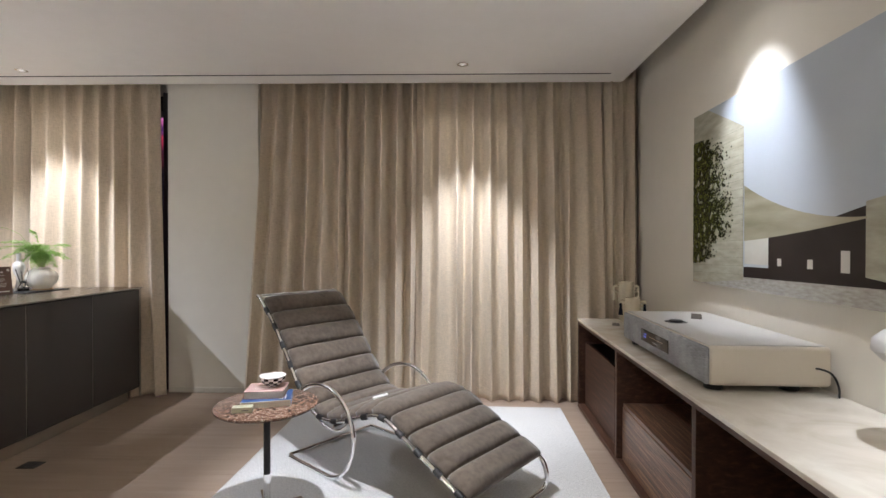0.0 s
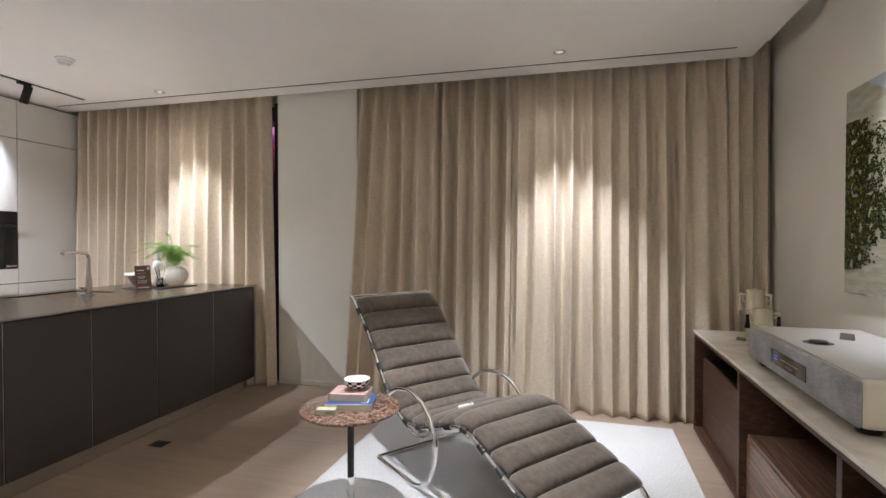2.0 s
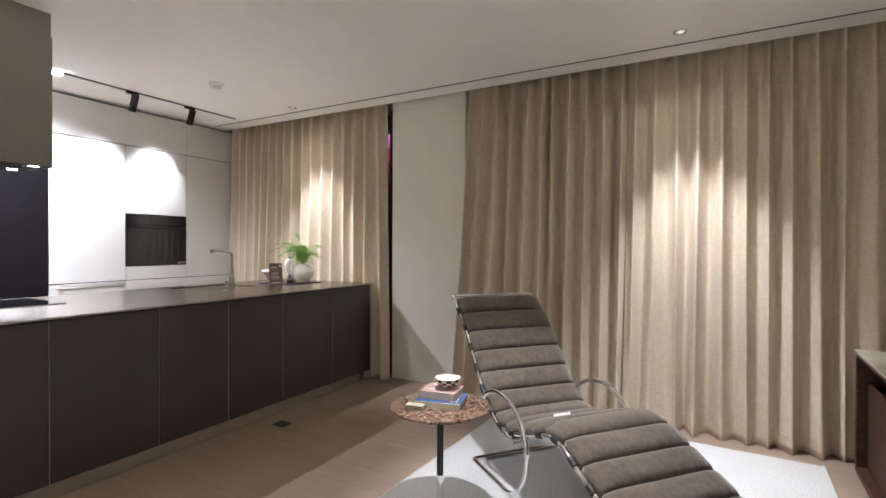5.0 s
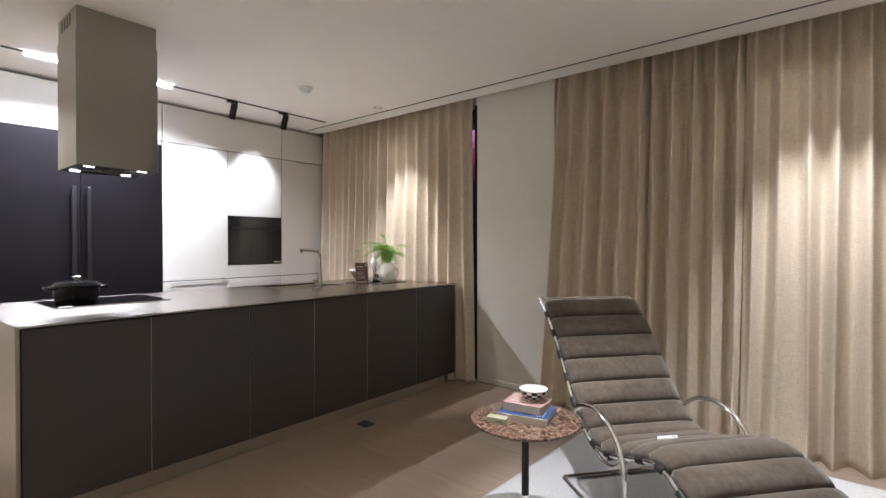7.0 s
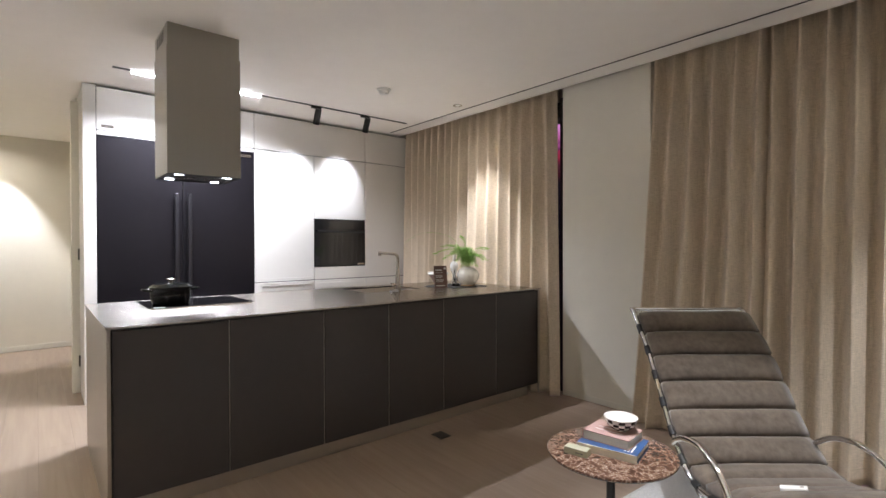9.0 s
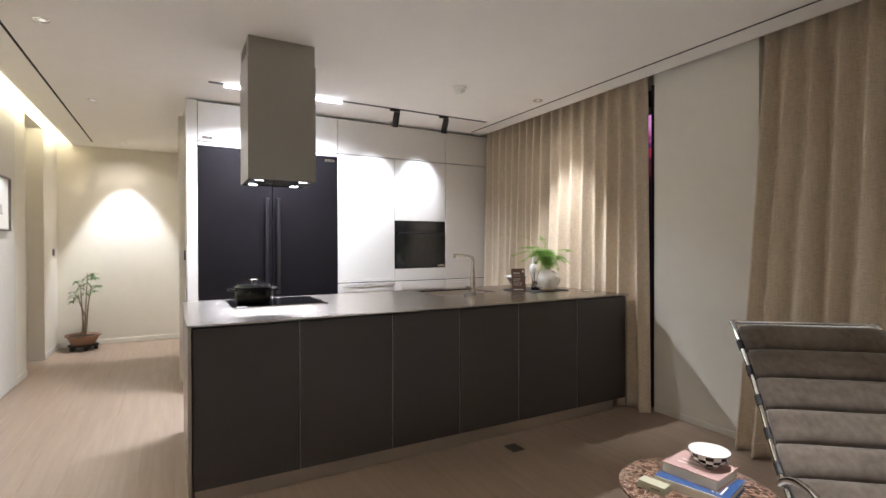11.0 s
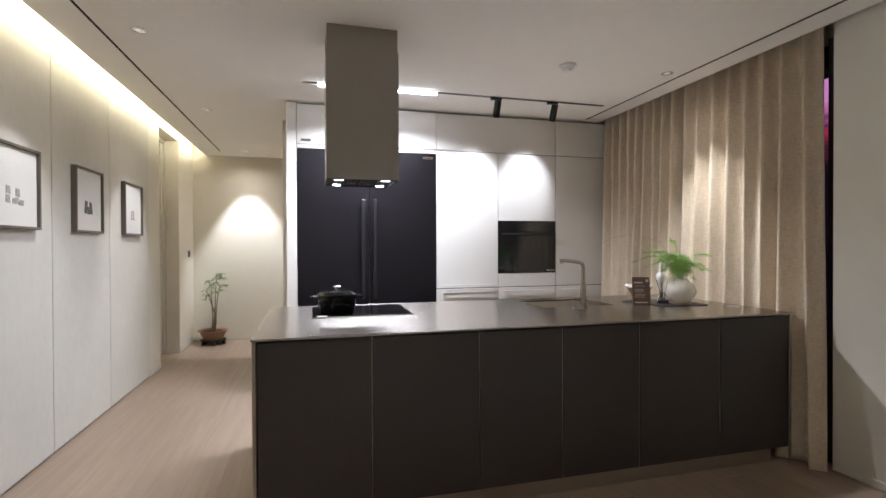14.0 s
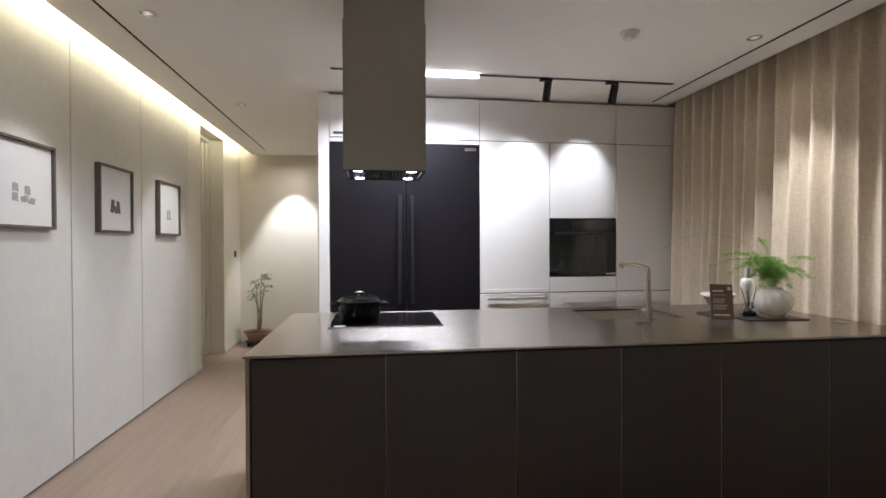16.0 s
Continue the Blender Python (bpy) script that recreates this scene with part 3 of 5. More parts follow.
def curtain(x0, x1, pitch, seed, label, lean_out=0.19, flare_right=0.0, back=0.0, deep=1.0, flare_left=0.0):
    """A pinch-pleated full-length drape: narrow pinches under the ceiling, soft folds that wander toward the hem."""
    rnd = random.Random(seed)
    c = thing("curtain", pose((x0 + x1) / 2, 4.24 + back, FZ), label, "curtain", "linen curtains")
    n = max(2, round((x1 - x0) / pitch))
    knots = [0.0]
    for _ in range(n):
        knots.append(knots[-1] + rnd.uniform(0.88, 1.12))
    knots = [k / knots[-1] for k in knots]
    amp = [rnd.uniform(0.25, 1.0) for _ in range(n)]
    gap = [rnd.uniform(-0.03, 0.03) if rnd.random() < 0.7 else 0.06 for _ in range(n + 1)]
    lowk = [k + rnd.uniform(-0.27, 0.27) / n for k in knots]
    lowk[0], lowk[-1] = 0.0, 1.0
    skew = [rnd.uniform(-0.25, 0.25) for _ in range(n)]
    zs = [0.003, 0.05, 0.095, 0.10, 0.104, 0.2, 0.4, 0.65, 0.9, 1.15, 1.4, 1.65, 1.9, 2.1, 2.25, 2.37, 2.46, 2.53, 2.59, 2.64, 2.69, 2.74, 2.82]
    per = 16

    def strip(z_list, off):
        b = bmesh.new()
        grid = []
        for z in z_list:
            h = min(1.0, z / 2.71)
            pinch = min(1.0, max(0.0, (z - 2.36) / 0.33))
            pinch = pinch * pinch * (3 - 2 * pinch)
            row = []
            for i in range(n):
                for j in range(per + (1 if i == n - 1 else 0)):
                    f = j / per
                    a0, a1 = lowk[i] + (knots[i] - lowk[i]) * h ** 0.8, lowk[i + 1] + (knots[i + 1] - lowk[i + 1]) * h ** 0.8
                    u = a0 + (a1 - a0) * f
                    fw = min(1.0, max(0.0, f + skew[i] * math.sin(math.pi * f) ** 2 * (1 - h) * 0.5))
                    s = 0.5 - 0.5 * math.cos(2 * math.pi * fw)
                    sh = s ** (0.70 + 0.05 * h + 2.8 * pinch)
                    depth = ((0.026 + 0.065 * amp[i]) * (1 - h) + 0.086 * h) * deep
                    g = gap[i] + (gap[i + 1] - gap[i]) * f
                    valley = g * (1 - s) * (0.4 + 0.6 * (1 - h)) * (1 - pinch)
                    yc = -lean_out * (1 - h) ** 1.1 + 0.04
                    ripple = 0.006 * math.sin(5.3 * u * n + 2.1 * z + seed) * (1 - h)
                    swing = 0.010 * math.sin(2 * math.pi * f) * (1 - pinch)
                    x = x0 + (x1 - x0) * u + swing + (flare_right * u - flare_left * (1 - u)) * (1 - h) ** 1.2
                    zz = z + (0.0015 * math.sin(5 * u * n + seed) if z < 0.02 else 0.0)
                    row.append(b.verts.new((x - (x0 + x1) / 2, yc - depth * sh + valley + ripple - off, zz)))
            grid.append(row)
        for lo, hi in zip(grid, grid[1:]):
            for i in range(len(lo) - 1):
                b.faces.new((lo[i], lo[i + 1], hi[i + 1], hi[i]))
        return b

    for nm, b in (("drape", strip(zs, 0.0)), ("hem_seam", strip([0.097, 0.102], 0.0022))):
        p = part(nm, b, M_CURT, c, smooth="all")
        s = p.modifiers.new("thickness", "SOLIDIFY")
        s.thickness, s.offset = 0.0022, 0.0
    return c


curtain(-1.60, -0.80, 0.134, 3, "beige linen curtain hanging beside the pier", flare_left=0.10, deep=1.3)
curtain(-0.85, -0.17, 0.128, 8, "beige linen curtain in narrow folds", deep=1.5, back=0.03)
curtain(-0.20, 1.45, 0.135, 5, "beige linen curtain lit by a ceiling spot", deep=1.0, back=-0.02)
curtain(1.42, 1.70, 0.085, 19, "narrow beige linen curtain return in the corner", 0.08, -0.01, -0.07)
curtain(-4.785, -3.66, 0.125, 11, "beige linen curtain beside the tall cabinets", 0.08, deep=1.4)
curtain(-3.65, -2.495, 0.143, 14, "beige linen curtain behind the island, partly open", 0.12, 0.115, -0.02, 1.0)

# ---- kitchen: tall units ----
GRP = "tall kitchen units"


def front(x0, y0, y1, z0, z1, t=0.02):
    return box(x0 - t, x0, y0 + 0.0028, y1 - 0.0028, z0 + 0.0025, z1 - 0.0025, 0.0015, 1)


def bar_handle(parent, y0, y1, z):
    h = part("handle", box(KF + 0.018, KF + 0.030, y0, y1, z - 0.003, z + 0.006, 0.002), M_CAB, parent, "slim painted bar handle")
    for yy in (y0 + 0.02, y1 - 0.02):
        part("post", box(KF - 0.001, KF + 0.02, yy - 0.006, yy + 0.006, z - 0.004, z + 0.006), M_CAB, h)


solid("kitchen_end_panel", box(-5.45, KF + 0.004, 0.913, 1.003, FZ, H - 0.01, 0.002, 1), M_CAB, "matte greige end panel of the tall units", "cabinet panel", GRP)
filler = box(-5.44, KF - 0.06, 1.003, 4.35, 2.668, H - 0.002)
solid("shadow_gap", filler, M_DARKGAP, "dark shadow gap above the kitchen units", "shadow gap", kind="structure")

JY = [1.005, 2.320, 2.970, 3.617, 4.262]
for k, (a, b) in enumerate(((JY[0], JY[1]), (JY[1], JY[3]), (JY[3], JY[4]))):
    u = thing("top_cabinet", pose(0, 0, 0), "matte greige lacquered top cabinet under the ceiling", "cabinet", GRP)
    part("body", box(-5.44, KF - 0.021, a + 0.001, b - 0.001, 2.302, 2.668), M_DARKGAP, u)
    if k == 0:
        m_ = (a + b) / 2
        part("door", front(KF, a, m_, 2.302, 2.668), M_CAB, u)
        part("door", front(KF, m_, b, 2.302, 2.668), M_CAB, u)
        g = part("vent_grille", box(KF - 0.001, KF + 0.004, a + 0.035, a + 0.125, 2.325, 2.350, 0.001, 1), M_SATIN, u, "small slotted metal vent")
        for q in range(3):
            part("slit", box(KF + 0.004, KF + 0.0046, a + 0.042, a + 0.118, 2.330 + 0.006 * q, 2.333 + 0.006 * q), M_BLACK, g)
    else:
        part("door", front(KF, a, b, 2.302, 2.668), M_CAB, u)

fr = thing("refrigerator", pose(0, 0, 0), "built-in blue-black two-door refrigerator with long handles", "refrigerator")
part("body", box(-5.44, KF - 0.045, 1.006, 2.318, FZ, 2.262), M_BLACK, fr)
part("top_rail", box(KF - 0.03, KF - 0.002, 1.007, 2.318, 2.264, 2.298, 0.001, 1), M_CAB, fr, "greige filler strip")
for (a, b, hy) in ((1.008, 1.660, 1.604), (1.664, 2.316, 1.712)):
    d = part("door", box(KF - 0.043, KF - 0.001, a, b, 0.10, 2.260, 0.003), M_FRIDGE, fr)
    hd = part("handle", box(KF + 0.030, KF + 0.052, hy - 0.017, hy + 0.017, 0.86, 1.80, 0.006), M_HANDLE, d, "long dark bar handle")
    for hz in (0.92, 1.74):
        part("post", box(KF - 0.002, KF + 0.031, hy - 0.009, hy + 0.009, hz - 0.012, hz + 0.012), M_FRIDGE, hd)
part("plinth", box(KF - 0.06, KF - 0.04, 1.008, 2.316, FZ, 0.095), M_BLACK, fr)
bd = part("badge", box(KF - 0.001, KF + 0.003, 2.185, 2.285, 2.205, 2.230, 0.001, 1), M_SATIN, fr, "small metal badge")
for q in range(4):
    part("mark", box(KF + 0.003, KF + 0.0034, 2.195 + 0.021 * q, 2.209 + 0.021 * q, 2.212, 2.223), M_BLACK, bd)


def tall_unit(a, b, label, oven=False, double=False):
    u = thing("tall_cabinet", pose(0, 0, 0), label, "cabinet", GRP)
    if oven:
        part("body", box(-5.44, KF - 0.021, a + 0.001, b - 0.001, 0.08, 1.072), M_DARKGAP, u)
        part("body", box(-5.44, KF - 0.021, a + 0.001, b - 0.001, 1.612, 2.298), M_DARKGAP, u)
        part("door", front(KF, a, b, 1.610, 2.300), M_CAB, u)
        part("drawer_front", front(KF, a, b, 0.935, 1.074), M_CAB, u)
    else:
        part("body", box(-5.44, KF - 0.021, a + 0.001, b - 0.001, 0.08, 2.298), M_DARKGAP, u)
        part("door", front(KF, a, b, 0.935, 2.300), M_CAB, u)
    part("lower_door", front(KF, a, b, 0.10, 0.932), M_CAB, u)
    part("plinth", box(KF - 0.05, KF - 0.03, a, b, FZ, 0.078), M_CAB, u)
    bar_handle(u, a + 0.055, b - 0.055, 0.895)
    if double:
        bar_handle(u, a + 0.055, b - 0.055, 0.965)


tall_unit(JY[1], JY[2], "matte greige tall cabinet with two bar handles", double=True)
tall_unit(JY[2], JY[3], "matte greige tall cabinet housing the oven", oven=True)
tall_unit(JY[3], JY[4], "matte greige tall cabinet beside the curtain")

ov = thing("oven", pose(0, 0, 0), "built-in black glass compact oven", "oven")
part("body", box(-5.40, KF - 0.022, JY[2] + 0.01, JY[3] - 0.01, 1.085, 1.600), M_BLACK, ov)
part("control_panel", box(KF - 0.020, KF + 0.001, JY[2] + 0.003, JY[3] - 0.003, 1.502, 1.605, 0.002), M_BGLASS, ov)
dr = part("door", box(KF - 0.020, KF + 0.001, JY[2] + 0.003, JY[3] - 0.003, 1.082, 1.498, 0.002), M_BGLASS, ov)
hd = part("handle", box(KF + 0.028, KF + 0.042, JY[2] + 0.03, JY[3] - 0.03, 1.462, 1.484, 0.004), M_BLACK, dr, "black bar handle")
part("badge", box(KF + 0.001, KF + 0.003, JY[3] - 0.105, JY[3] - 0.012, 1.090, 1.108), M_SATIN, ov, "small metal badge")

# ---- kitchen: island ----
IX, IB, IY0, IY1, IZ = -2.58, -3.82, 0.862, 4.118, 0.925
isl = thing("kitchen_island", pose(0, 0, 0), "long dark umber kitchen island with steel plinth", "kitchen island")
part("carcass", box(IB + 0.04, IX - 0.045, IY0 + 0.024, IY1 - 0.024, 0.06, IZ - 0.012 - 0.22), M_DARKGAP, isl)
part("carcass_front", box(IX - 0.075, IX - 0.046, IY0 + 0.024, IY1 - 0.024, 0.06, IZ - 0.014), M_DARKGAP, isl)
IJ = [IY0 + 0.020, 1.428, 1.998, 2.487, 2.985, 3.558, IY1 - 0.020]
for a, b in zip(IJ, IJ[1:]):
    d = part("front_panel", box(IX - 0.030, IX - 0.008, a + 0.0035, b - 0.0035, 0.064, IZ - 0.020, 0.0015, 1), M_ISL, isl)
for a in IJ[1:-1]:
    part("joint_profile", box(IX - 0.040, IX - 0.011, a - 0.0014, a + 0.0014, 0.064, IZ - 0.020), M_SHEET, isl, "thin satin metal edge")
for a, b in ((IY0, IY0 + 0.018), (IY1 - 0.018, IY1)):
    part("side_panel", box(IB + 0.02, IX - 0.006, a, b, FZ, IZ - 0.010, 0.0015, 1), M_SHEET, isl, "brushed steel side panel")
part("back_panel", box(IB + 0.02, IB + 0.04, IY0 + 0.02, IY1 - 0.02, 0.064, IZ - 0.014), M_ISL, isl)
part("plinth", box(IX - 0.034, IX - 0.016, IY0 + 0.03, IY1 - 0.16, FZ + 0.004, 0.060), M_SHEET, isl, "brushed steel plinth")

# worktop with a cut-out for the sink
SX0, SX1, SY0, SY1 = -3.675, -3.25, 2.70, 3.268
top = thing("worktop", pose(0, 0, 0), "thin brushed steel worktop on the island", "worktop")
wt = bmesh.new()
Z0, Z1 = IZ - 0.010, IZ
outer = [(IB, IY0 - 0.004), (IX + 0.004, IY0 - 0.004), (IX + 0.004, IY1 + 0.004), (IB, IY1 + 0.004)]
inner = [(SX0, SY0), (SX1, SY0), (SX1, SY1), (SX0, SY1)]
vo = [[wt.verts.new((x, y, z)) for x, y in outer] for z in (Z0, Z1)]
vi = [[wt.verts.new((x, y, z)) for x, y in inner] for z in (Z0, Z1)]
for i in range(4):
    j = (i + 1) % 4
    wt.faces.new((vo[1][i], vo[1][j], vi[1][j], vi[1][i]))
    wt.faces.new((vo[0][j], vo[0][i], vi[0][i], vi[0][j]))
    wt.faces.new((vo[0][i], vo[0][j], vo[1][j], vo[1][i]))
    wt.faces.new((vi[0][j], vi[0][i], vi[1][i], vi[1][j]))
part("top_sheet", wt, M_STEEL, top)
part("front_edge", box(IX + 0.0042, IX + 0.0062, IY0 - 0.006, IY1 + 0.006, IZ - 0.010, IZ - 0.0004), M_SHEET, top)
for a, b in ((IY0 - 0.0062, IY0 - 0.0042), (IY1 + 0.0042, IY1 + 0.0062)):
    part("end_edge", box(IB, IX + 0.004, a, b, IZ - 0.010, IZ - 0.0004), M_SHEET, top)
sink = thing("sink", pose(0, 0, 0), "undermounted brushed steel sink basin", "sink")
bs = bmesh.new()
for (x0, x1, y0, y1, z0, z1) in ((SX0 - 0.004, SX1 + 0.004, SY0 - 0.004, SY1 + 0.004, 0.712, 0.716), (SX0 - 0.004, SX0 - 0.001, SY0, SY1, 0.716, Z0), (SX1 + 0.001, SX1 + 0.004, SY0, SY1, 0.716, Z0), (SX0 - 0.001, SX1 + 0.001, SY0 - 0.004, SY0 - 0.001, 0.716, Z0), (SX0 - 0.001, SX1 + 0.001, SY1 + 0.001, SY1 + 0.004, 0.716, Z0)):
    box(x0, x1, y0, y1, z0, z1, bm=bs)
part("basin", bs, M_BASIN, sink)
part("drain", lathe([(0.045, 0.7165), (0.042, 0.720), (0.0, 0.719)], 24, cap=False), M_CHROME, sink, smooth=True, m=pose(-3.46, 2.985, 0))

# ---- range hood ----
hood = thing("range_hood", pose(0, 0, 0), "brushed steel box range hood hanging over the hob", "range hood")
hx0, hx1, hy0, hy1 = -3.50, -3.112, 1.224, 1.658


def sleeve(x0, x1, y0, y1, z0, z1):
    """A folded sheet open above and below."""
    b = bmesh.new()
    c = [(x0, y0), (x1, y0), (x1, y1), (x0, y1)]
    t = [(x0 + 0.004, y0 + 0.004), (x1 - 0.004, y0 + 0.004), (x1 - 0.004, y1 - 0.004), (x0 + 0.004, y1 - 0.004)]
    r = [[b.verts.new((x, y, z)) for x, y in o] for o, z in ((c, z0), (c, z1), (t, z1), (t, z0))]
    for k in range(4):
        lo, hi = r[k], r[(k + 1) % 4]
        for i in range(4):
            b.faces.new((lo[i], lo[(i + 1) % 4], hi[(i + 1) % 4], hi[i]))
    bmesh.ops.recalc_face_normals(b, faces=b.faces)
    return b


part("lower_chimney", sleeve(hx0, hx1, hy0, hy1, 1.765, 2.545), M_HOODSTEEL, hood)
part("upper_chimney", sleeve(hx0 + 0.005, hx1 - 0.005, hy0 + 0.005, hy1 - 0.005, 2.50, H - 0.001), M_HOODSTEEL, hood)
for q in range(4):
    part("vent_slot", box(-3.42 + 0.055 * q, -3.39 + 0.055 * q, hy0 + 0.0035, hy0 + 0.0045, 2.60, 2.668), M_BLACK, hood)
part("cavity", box(hx0 + 0.005, hx1 - 0.005, hy0 + 0.005, hy1 - 0.005, 1.80, 1.81), M_BLACK, hood)
rim = bmesh.new()
RIM = [(0.0, 1.766), (0.004, 1.762), (0.016, 1.762), (0.020, 1.772)]
rv = [[rim.verts.new(p) for p in ((hx0 + d, hy0 + d, z), (hx1 - d, hy0 + d, z), (hx1 - d, hy1 - d, z), (hx0 + d, hy1 - d, z))] for d, z in RIM]
for lo, hi in zip(rv, rv[1:]):
    for i in range(4):
        rim.faces.new((lo[i], lo[(i + 1) % 4], hi[(i + 1) % 4], hi[i]))
rim.faces.new(rv[-1])
bmesh.ops.recalc_face_normals(rim, faces=rim.faces)
part("rim", rim, M_BLACK, hood, "dark recessed underside")
for k in range(2):
    fy = hy0 + 0.075 + 0.147 * k
    fl = part("filter", box(hx0 + 0.09, hx1 - 0.09, fy, fy + 0.137, 1.766, 1.771, 0.001, 1), M_HANDLE, hood, "dark metal grease filter")
    for q in range(7):
        part("rib", box(hx0 + 0.10, hx1 - 0.10, fy + 0.008 + 0.0185 * q, fy + 0.016 + 0.0185 * q, 1.7645, 1.766), M_SATIN, fl)
for lx in (hx0 + 0.050, hx1 - 0.050):
    for ly in (hy0 + 0.075, hy1 - 0.075):
        part("lamp", box(lx - 0.008, lx + 0.008, ly - 0.026, ly + 0.026, 1.7625, 1.7720, 0.002), G_HOOD, hood, "bright cool lamp")

# ---- on the island ----
hob = thing("induction_hob", pose(0, 0, IZ), "black glass induction hob set on the worktop", "hob")
part("glass_plate", box(-3.715, -3.187, 1.135, 1.758, 0.0005, 0.006, 0.002), M_BGLASS, hob)
part("edge_trim", box(-3.187, -3.183, 1.135, 1.758, 0.0005, 0.0065), M_SATIN, hob)
for q in range(6):
    part("touch_mark", box(-3.225, -3.219, 1.40 + 0.035 * q, 1.412 + 0.035 * q, 0.0061, 0.0064), M_INK2, hob)
part("label_tag", box(-3.235, -3.20, 1.165, 1.225, 0.0061, 0.0075), M_WHITEPL, hob, "small white tag")

pot = thing("casserole_pot", pose(-3.425, 1.297, IZ + 0.006) @ Matrix.Diagonal((1.08, 1.08, 1.08, 1)), "black enamelled cast iron pot with lid", "pot")
part("body", lathe([(0.088, 0.0), (0.103, 0.006), (0.112, 0.05), (0.114, 0.095), (0.117, 0.098), (0.117, 0.102), (0.108, 0.102)], 44), M_IRON, pot, smooth=True)
part("lid", lathe([(0.118, 0.102), (0.120, 0.106), (0.117, 0.111), (0.104, 0.119), (0.101, 0.125), (0.06, 0.132), (0.0, 0.134)], 44, cap=False), M_IRON, pot, smooth=True)
part("knob", lathe([(0.011, 0.133), (0.012, 0.142), (0.025, 0.147), (0.027, 0.153), (0.019, 0.159), (0.0, 0.160)], 24, cap=False), M_SATIN, pot, "metal lid knob", smooth=True)
for s in (-1, 1):
    part("handle", tube(spline([(-0.035, s * 0.108, 0.088), (-0.030, s * 0.140, 0.092), (0, s * 0.152, 0.094), (0.030, s * 0.140, 0.092), (0.035, s * 0.108, 0.088)]), 0.008, 10), M_IRON, pot, smooth=True)

tap = thing("kitchen_tap", pose(-3.205, 2.985, IZ), "satin nickel mixer tap with angled spout", "tap")
part("base_ring", lathe([(0.030, 0), (0.030, 0.006), (0.025, 0.008)], 28), M_SATIN, tap, smooth=True)
part("body", lathe([(0.023, 0.006), (0.021, 0.12), (0.015, 0.19), (0.0135, 0.25)], 28), M_SATIN, tap, smooth=True)
part("spout", tube(spline([(0, 0, 0.24), (0, 0.0, 0.285), (-0.006, -0.010, 0.308), (-0.03, -0.035, 0.318), (-0.07, -0.072, 0.323), (-0.115, -0.120, 0.328)]), 0.0128, 14), M_SATIN, tap, smooth=True)
part("aerator", lathe([(0.012, 0.0), (0.013, -0.016), (0.0, -0.017)], 18, cap=False), M_SATIN, tap, smooth=True, m=pose(-0.107, -0.112, 0.318))
lv = part("lever", tube([(0.0, -0.02, 0.055), (0.005, -0.055, 0.058)], 0.013, 16), M_SATIN, tap, smooth=True)
part("lever_pin", tube([(0.005, -0.05, 0.058), (0.02, -0.085, 0.072)], 0.0045, 10), M_SATIN, lv, smooth=True)
tray = thing("soap_rest", pose(-3.135, 2.915, IZ), "small satin metal tag stand beside the tap", "tag stand")
part("plate", box(-0.02, 0.02, -0.05, 0.03, 0.0, 0.004, 0.001, 1), M_FRAME, tray)
part("face", prism([(-0.018, 0.004), (0.014, 0.004), (-0.010, 0.022)], "y", -0.048, 0.028), M_FRAME, tray)

mat_ = thing("slate_tray", pose(-3.245, 3.69, IZ), "thin dark slate serving board on the worktop", "serving board")
part("board", box(-0.20, 0.20, -0.155, 0.215, 0.0, 0.008, 0.003), M_SLATE, mat_, m=pose(0, 0, 0, 0, 0, -6))
mat2 = thing("round_placemat", pose(-3.33, 3.53, IZ), "dark round placemat under the bowl", "placemat")
part("disc", lathe([(0.118, 0.0), (0.120, 0.002), (0.118, 0.004)], 44), M_SLATE, mat2, smooth=True)

bowl = thing("footed_bowl", pose(-3.33, 3.535, IZ + 0.004), "brown conical bowl with white rim", "bowl")
part("foot", lathe([(0.030, 0.0), (0.034, 0.002), (0.033, 0.018), (0.028, 0.02)], 32), M_SIGN, bowl, smooth=True)
part("cup", lathe([(0.028, 0.02), (0.052, 0.050), (0.090, 0.112), (0.086, 0.112), (0.048, 0.055), (0.0, 0.03)], 44, cap=False), M_SIGN, bowl, smooth=True)
part("rim", lathe([(0.0885, 0.110), (0.098, 0.114), (0.1, 0.126), (0.096, 0.131), (0.088, 0.126), (0.083, 0.110)], 44, cap=False), M_WHITECER, bowl, "white glazed rim", smooth=True)

card = thing("info_card", pose(-3.158, 3.43, IZ, 0, 0, 70), "brown acrylic information card with white print", "sign")
sheet = part("sheet", box(-0.062, 0.062, -0.003, 0.003, 0.0, 0.205, 0.001, 1), M_SIGN, card, m=pose(0, 0, 0.001, -9, 0, 0))
for z, w, h in ((0.160, 0.060, 0.010), (0.140, 0.072, 0.0025), (0.115, 0.064, 0.003), (0.105, 0.068, 0.003), (0.095, 0.055, 0.003), (0.078, 0.078, 0.003), (0.068, 0.074, 0.003), (0.058, 0.070, 0.003), (0.018, 0.09, 0.008)):
    part("print_line", box(-0.048, -0.048 + w, -0.0036, -0.0031, z, z + h), M_LETTER, sheet)
part("print_square", box(0.034, 0.052, -0.0036, -0.0031, 0.17, 0.188), M_LETTER, sheet)

